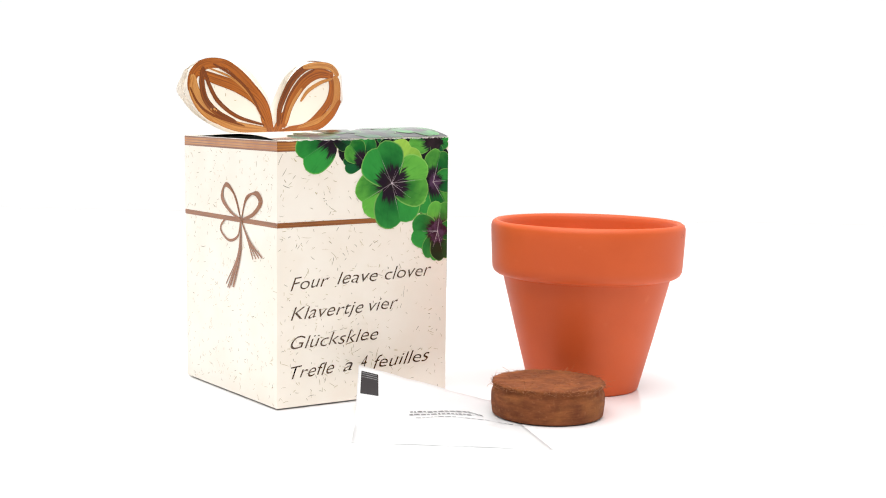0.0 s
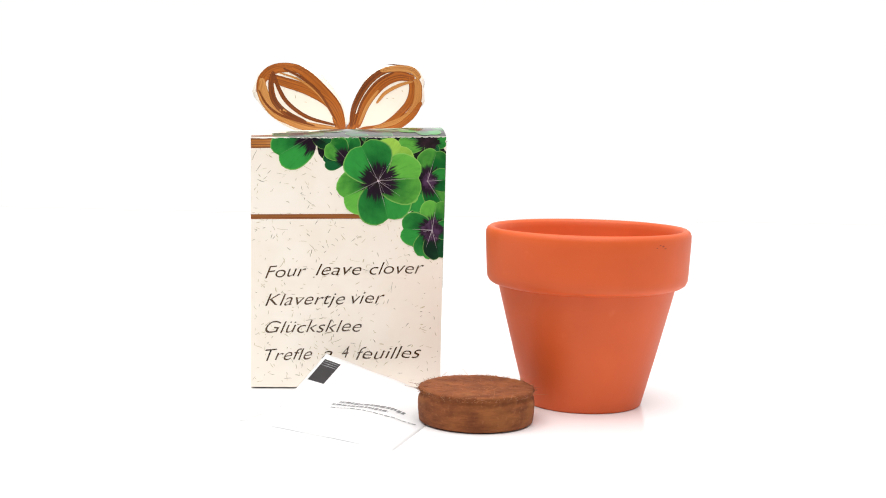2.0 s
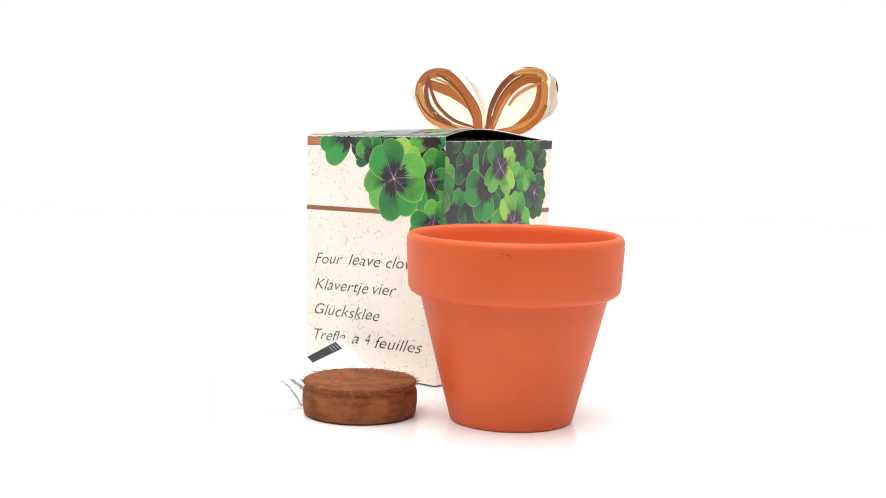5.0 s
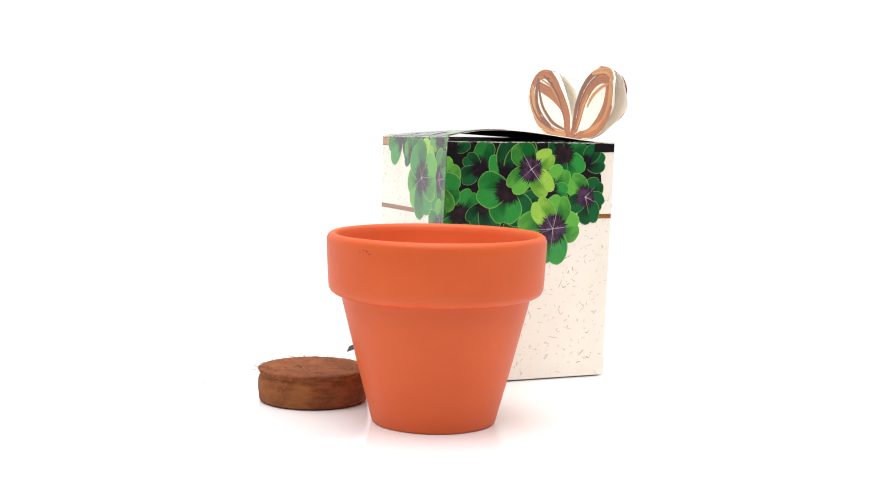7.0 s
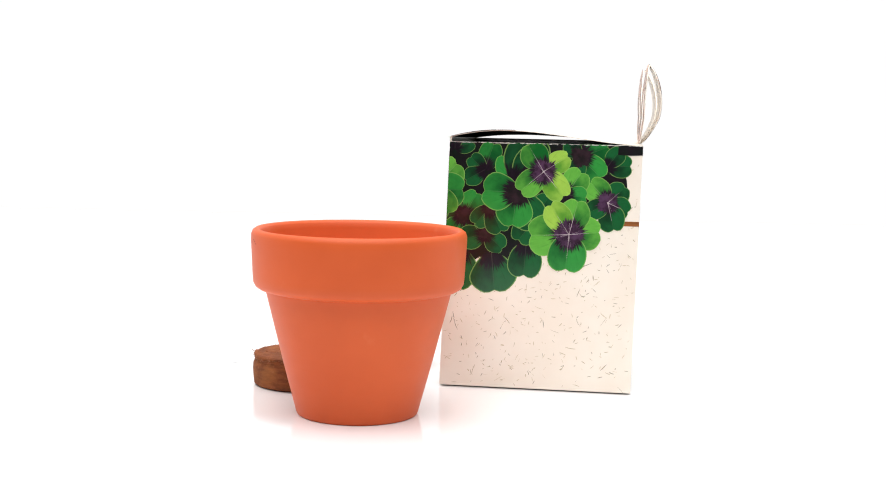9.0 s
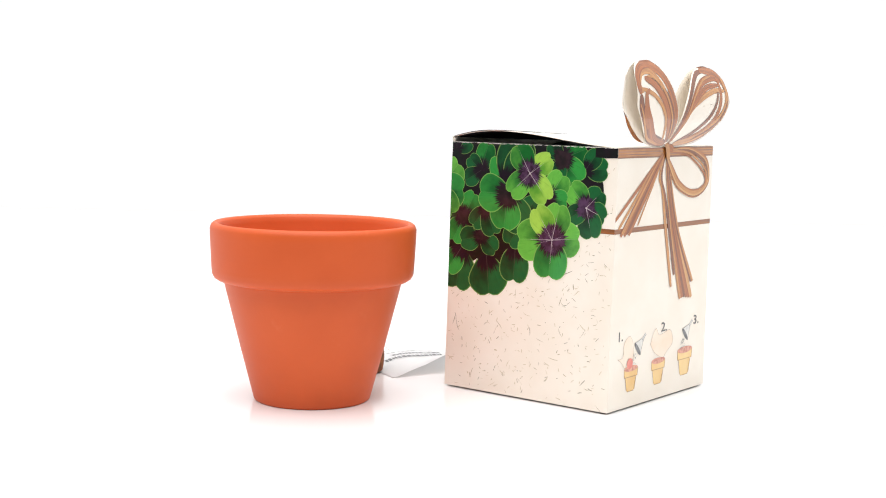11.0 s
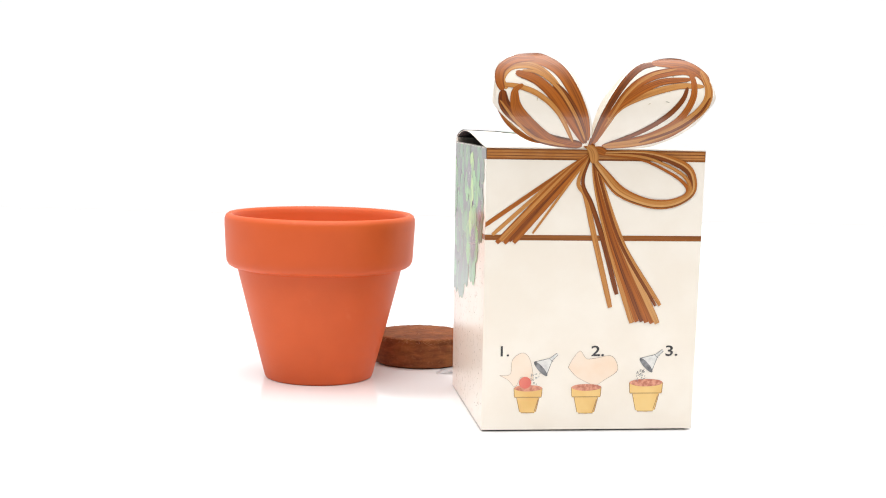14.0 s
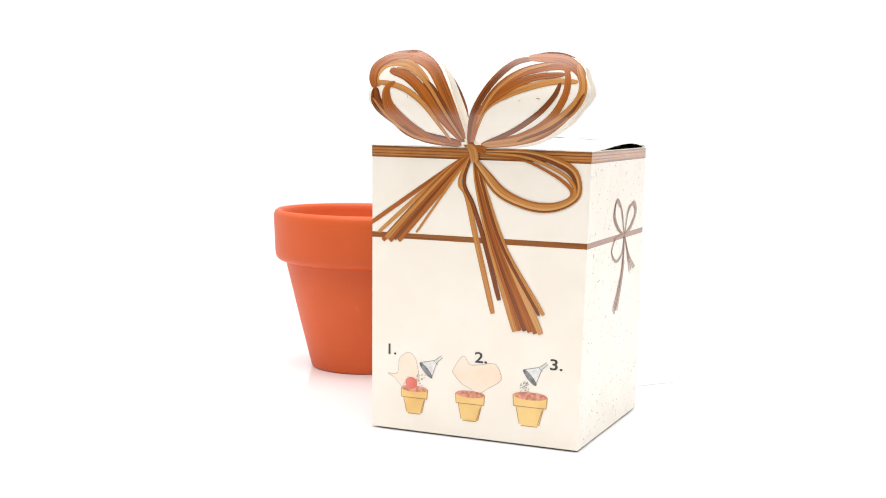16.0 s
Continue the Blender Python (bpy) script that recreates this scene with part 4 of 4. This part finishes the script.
def flower_pot():
    pot = thing("flower_pot", *POT_AT, "small empty terracotta flower pot on a white surface", "flower pot")
    outer = [(0.0195, 0.0), (0.0205, 0.0), (0.0211, 0.0004), (0.0214, 0.0011), (0.0262, 0.0193), (0.0314, 0.0400), (0.0320, 0.0425), (0.0323, 0.0435), (0.0324, 0.0441)]
    inner = [(0.0287, 0.0444), (0.0259, 0.0375), (0.0190, 0.0060), (0.0158, 0.0042), (0.0001, 0.0040)]
    bm, rings = revolve(outer + inner)
    bm.faces.new(rings[-1])
    bm.faces.new(rings[0][::-1])
    bmesh.ops.recalc_face_normals(bm, faces=bm.faces)
    smooth(part("body", bm, TERRACOTTA, pot, "tapered terracotta body"))
    collar = [(0.0282, 0.0435), (0.0322, 0.0435), (0.0345, 0.0441), (0.0357, 0.0449), (0.0364, 0.0463), (0.0366, 0.0484), (0.0372, 0.0603), (0.0372, 0.0627), (0.0367, 0.0640),
              (0.0357, 0.0647), (0.0346, 0.0645), (0.0339, 0.0636), (0.0336, 0.0618), (0.0314, 0.0514), (0.0288, 0.0438), (0.0282, 0.0435)]
    bm, rings = revolve(collar)
    bmesh.ops.remove_doubles(bm, verts=bm.verts, dist=1e-6)
    bmesh.ops.recalc_face_normals(bm, faces=bm.faces)
    rim = smooth(part("rim", bm, TERRACOTTA, pot, "thick rounded terracotta rim"))
    bm = bmesh.new()
    for a, z, w, h in ((-22.0, 0.0610, 0.9, 0.0003), (-24.2, 0.0614, 0.7, 0.0002), (-20.3, 0.0602, 1.3, 0.00015), (-26.5, 0.0605, 0.5, 0.0002)):
        q = [Vector((0.03726 * math.cos(math.radians(a + i * w)), 0.03726 * math.sin(math.radians(a + i * w)), z + j * h)) for i, j in ((-1, 0), (0, -1), (1, 0), (0, 1))]
        bm.faces.new([bm.verts.new(p) for p in q])
    part("scuff_mark", bm, SCUFF, rim, "small dark scuffs below the lip")
    return pot


# ---- coir tablet ----
PUCK_AT = (0.0359, -0.0411)


def coir_tablet():
    ob = thing("coir_tablet", *PUCK_AT, "pressed brown coir potting tablet with frayed edge", "soil tablet")
    R, H = 0.0200, 0.0123
    prof = [(0.0, 0.0)] + [(R * 0.5, 0.0), (R * 0.88, 0.0), (R * 0.945, 0.0004)] + [(R * (0.975 + 0.025 * math.sin(math.pi * k / 22)), 0.0008 + (H - 0.0016) * k / 22) for k in range(23)]
    prof += [(R * 0.985, H - 0.0003), (R * 0.955, H)] + [(R * 0.95 * (1 - k / 14), H) for k in range(1, 14)] + [(0.0, H)]
    bm, rings = revolve([(max(r, 1e-5), z) for r, z in prof], 220)
    for v in bm.verts:
        p = v.co * 420
        d = noise.noise(p) * 0.00010 + noise.noise(p * 2.7) * 0.00010
        r = math.hypot(v.co.x, v.co.y)
        z = v.co.z
        if z > 0.0006 and r > 1e-4:
            out = v.co.xy.normalized()
            if r > R * 0.94:
                groove = -0.00045 * math.exp(-((z - 0.80 * H) / 0.0009) ** 2) * (0.6 + 1.2 * abs(noise.noise(p * 0.6)))
                lip = 0.0007 * max(0.0, noise.noise(p * 1.1)) if z > 0.88 * H else 0.0
                k = d * 0.6 + groove * 1.5 + lip * 1.4
                v.co.x += out.x * k
                v.co.y += out.y * k
            if z > H * 0.9:
                v.co.z += d * 1.3 - 0.0003 * max(0.0, (r / R - 0.80) / 0.2) ** 2
    bmesh.ops.recalc_face_normals(bm, faces=bm.faces)
    smooth(part("pressed_block", bm, COIR, ob, "pressed brown coir block"))
    rng = random.Random(11)
    bm = bmesh.new()
    for k in range(620):
        a = rng.uniform(0, 2 * math.pi)
        rim = rng.random() < 0.8
        r = R * (rng.uniform(0.93, 1.0) if rim else rng.uniform(0.2, 0.95))
        z = H * rng.uniform(0.86, 1.0) if rim else H + 0.00005
        p = Vector((r * math.cos(a), r * math.sin(a), z))
        out = a + rng.uniform(-1.7, 1.7)
        d = Vector((math.cos(out), math.sin(out), rng.uniform(-0.3, 0.7) if rim else rng.uniform(0, 0.10))).normalized()
        size = rng.uniform(0.0004, 0.0013) * (3.8 if rng.random() < 0.12 else 1)
        w = rng.uniform(0.00005, 0.00011)
        bend = Vector((rng.uniform(-1, 1), rng.uniform(-1, 1), rng.uniform(-0.6, 0.6)))
        prev = None
        for i in range(5):
            t = i / 4
            c = p + d * size * t + bend * size * 0.8 * t * t
            ww = w * (1 - 0.6 * t)
            x = d.cross(Vector((0.3, 0.2, 1))).normalized() * ww
            y = d.cross(x).normalized() * ww
            ring = [bm.verts.new(c + x), bm.verts.new(c - x * 0.5 + y * 0.87), bm.verts.new(c - x * 0.5 - y * 0.87)]
            if prev:
                for j in range(3):
                    bm.faces.new((prev[j], prev[(j + 1) % 3], ring[(j + 1) % 3], ring[j]))
            prev = ring
    part("coir_fibre", bm, FIBRE, ob, "loose brown coir fibres", "stuff")
    return ob


# ---- seed sachet ----
SACHET_AT = (-0.004, -0.062)
SACHET = [(-0.0313, -0.0353), (-0.0299, -0.0876), (0.0345, -0.0915), (0.0165, -0.0205)]     # raised corner first


def seed_sachet():
    ob = thing("seed_sachet", *SACHET_AT, "white paper seed sachet with a curled corner and black label", "seed sachet")
    q = [Vector((x - SACHET_AT[0], y - SACHET_AT[1], 0)) for x, y in SACHET]

    def place(s, t, lift=0.0):
        p = q[0].lerp(q[3], s).lerp(q[1].lerp(q[2], s), t)
        curl = max(0.0, 1 - (s * 1.02 + t * 1.72)) ** 1.06 * 0.0150
        swell = 0.0024 * math.sin(math.pi * min(max(s, 0), 1)) * math.sin(math.pi * min(max(t, 0), 1)) ** 1.6
        ripple = 0.0004 * math.sin(9 * s + 5 * t) * math.sin(math.pi * s)
        free = (p.xy + Vector(SACHET_AT) - Vector(PUCK_AT)).length / 0.0200 - 1.05          # pressed flat beneath the tablet
        free = min(max(free * 2.5, 0.0), 1.0)
        fold = 0.0026 * math.exp(-((t - 0.80 + 0.10 * s) / 0.07) ** 2) * math.sin(math.pi * min(max((s - 0.25) / 0.6, 0.0), 1.0))
        flat = max(0.0, min(1.0, 9 * s, 9 * (1 - s), 9 * t, 9 * (1 - t)))
        return p + Vector((0, 0, 0.00002 + 0.00012 * flat + curl + (swell + abs(ripple) + fold) * free + lift * (flat if lift < 0.0001 else 1.0) + (0.00001 if lift > 0 else 0.0)))
    bm = bmesh.new()
    n = 30
    top, low = {}, {}
    for i in range(n + 1):
        for j in range(n + 1):
            s, t = i / n, j / n
            top[i, j] = bm.verts.new(place(s, t, 0.00006))
            low[i, j] = bm.verts.new(place(s, t, -0.00003))
    for i in range(n):
        for j in range(n):
            c = [(i, j), (i, j + 1), (i + 1, j + 1), (i + 1, j)]
            bm.faces.new([top[k] for k in c])
            bm.faces.new([low[k] for k in reversed(c)])
    edge = [(i, 0) for i in range(n)] + [(n, j) for j in range(n)] + [(i, n) for i in range(n, 0, -1)] + [(0, j) for j in range(n, 0, -1)]
    for k, e in enumerate(edge):
        f = edge[(k + 1) % len(edge)]
        bm.faces.new([top[e], low[e], low[f], top[f]])
    bmesh.ops.recalc_face_normals(bm, faces=bm.faces)
    smooth(part("paper_pouch", bm, PAPER, ob, "white paper pouch"))

    def bars(name, rows, material, label):
        bm = bmesh.new()
        for s0, s1, t0, t1, lift in rows:
            vs = [[bm.verts.new(place(s0 + (s1 - s0) * i / 6, t0 + (t1 - t0) * j / 4, lift)) for j in range(5)] for i in range(7)]
            for i in range(6):
                for j in range(4):
                    bm.faces.new((vs[i][j], vs[i][j + 1], vs[i + 1][j + 1], vs[i + 1][j]))
        part(name, bm, material, ob, label)
    bars("label", [(0.022, 0.143, 0.052, 0.268, 0.00018)], LABEL, "black printed label")
    bars("print_bar", [(0.030, 0.135, 0.066 + 0.020 * k, 0.071 + 0.020 * k, 0.00022) for k in range(3)], GREY, "grey bars of fine print")
    rng = random.Random(4)
    words = []
    for s0, s1, t0, tall in ((0.34, 0.80, 0.375, 0.045), (0.33, 0.72, 0.455, 0.035), (0.36, 0.94, 0.535, 0.014)):
        x = s0
        while x < s1:
            w = rng.uniform(0.012, 0.036)
            words.append((x, min(x + w, s1), t0 + rng.uniform(0, 0.006), t0 + tall * rng.uniform(0.8, 1.1), 0.0002))
            x += w + rng.uniform(0.006, 0.010)
    bars("print_bar", words, GREY, "grey bars of fine print")
    return ob


BOX = gift_box()
POT = flower_pot()
TABLET = coir_tablet()
SEEDS = seed_sachet()

# ---- the turn of the display, in degrees, every half second ----
TURN = [0.00, 7.41, 14.87, 22.53, 30.15, 37.70, 45.06, 52.44, 59.81, 67.19, 74.57, 81.95, 88.99, 96.46, 103.81, 111.54, 119.14, 126.83, 134.42, 142.01, 149.60, 157.19, 164.78, 172.28, 179.55, 187.20, 194.47, 202.00, 209.23, 216.81, 224.34, 232.11, 239.51]


def motions():
    for ob, at in ((BOX, BOX_AT), (POT, POT_AT), (TABLET, PUCK_AT), (SEEDS, SACHET_AT)):
        walk(ob, [(0.5 * k, pose(0, 0, 0, 0, 0, -a) @ pose(*at, 0)) for k, a in enumerate(TURN)])


motions()
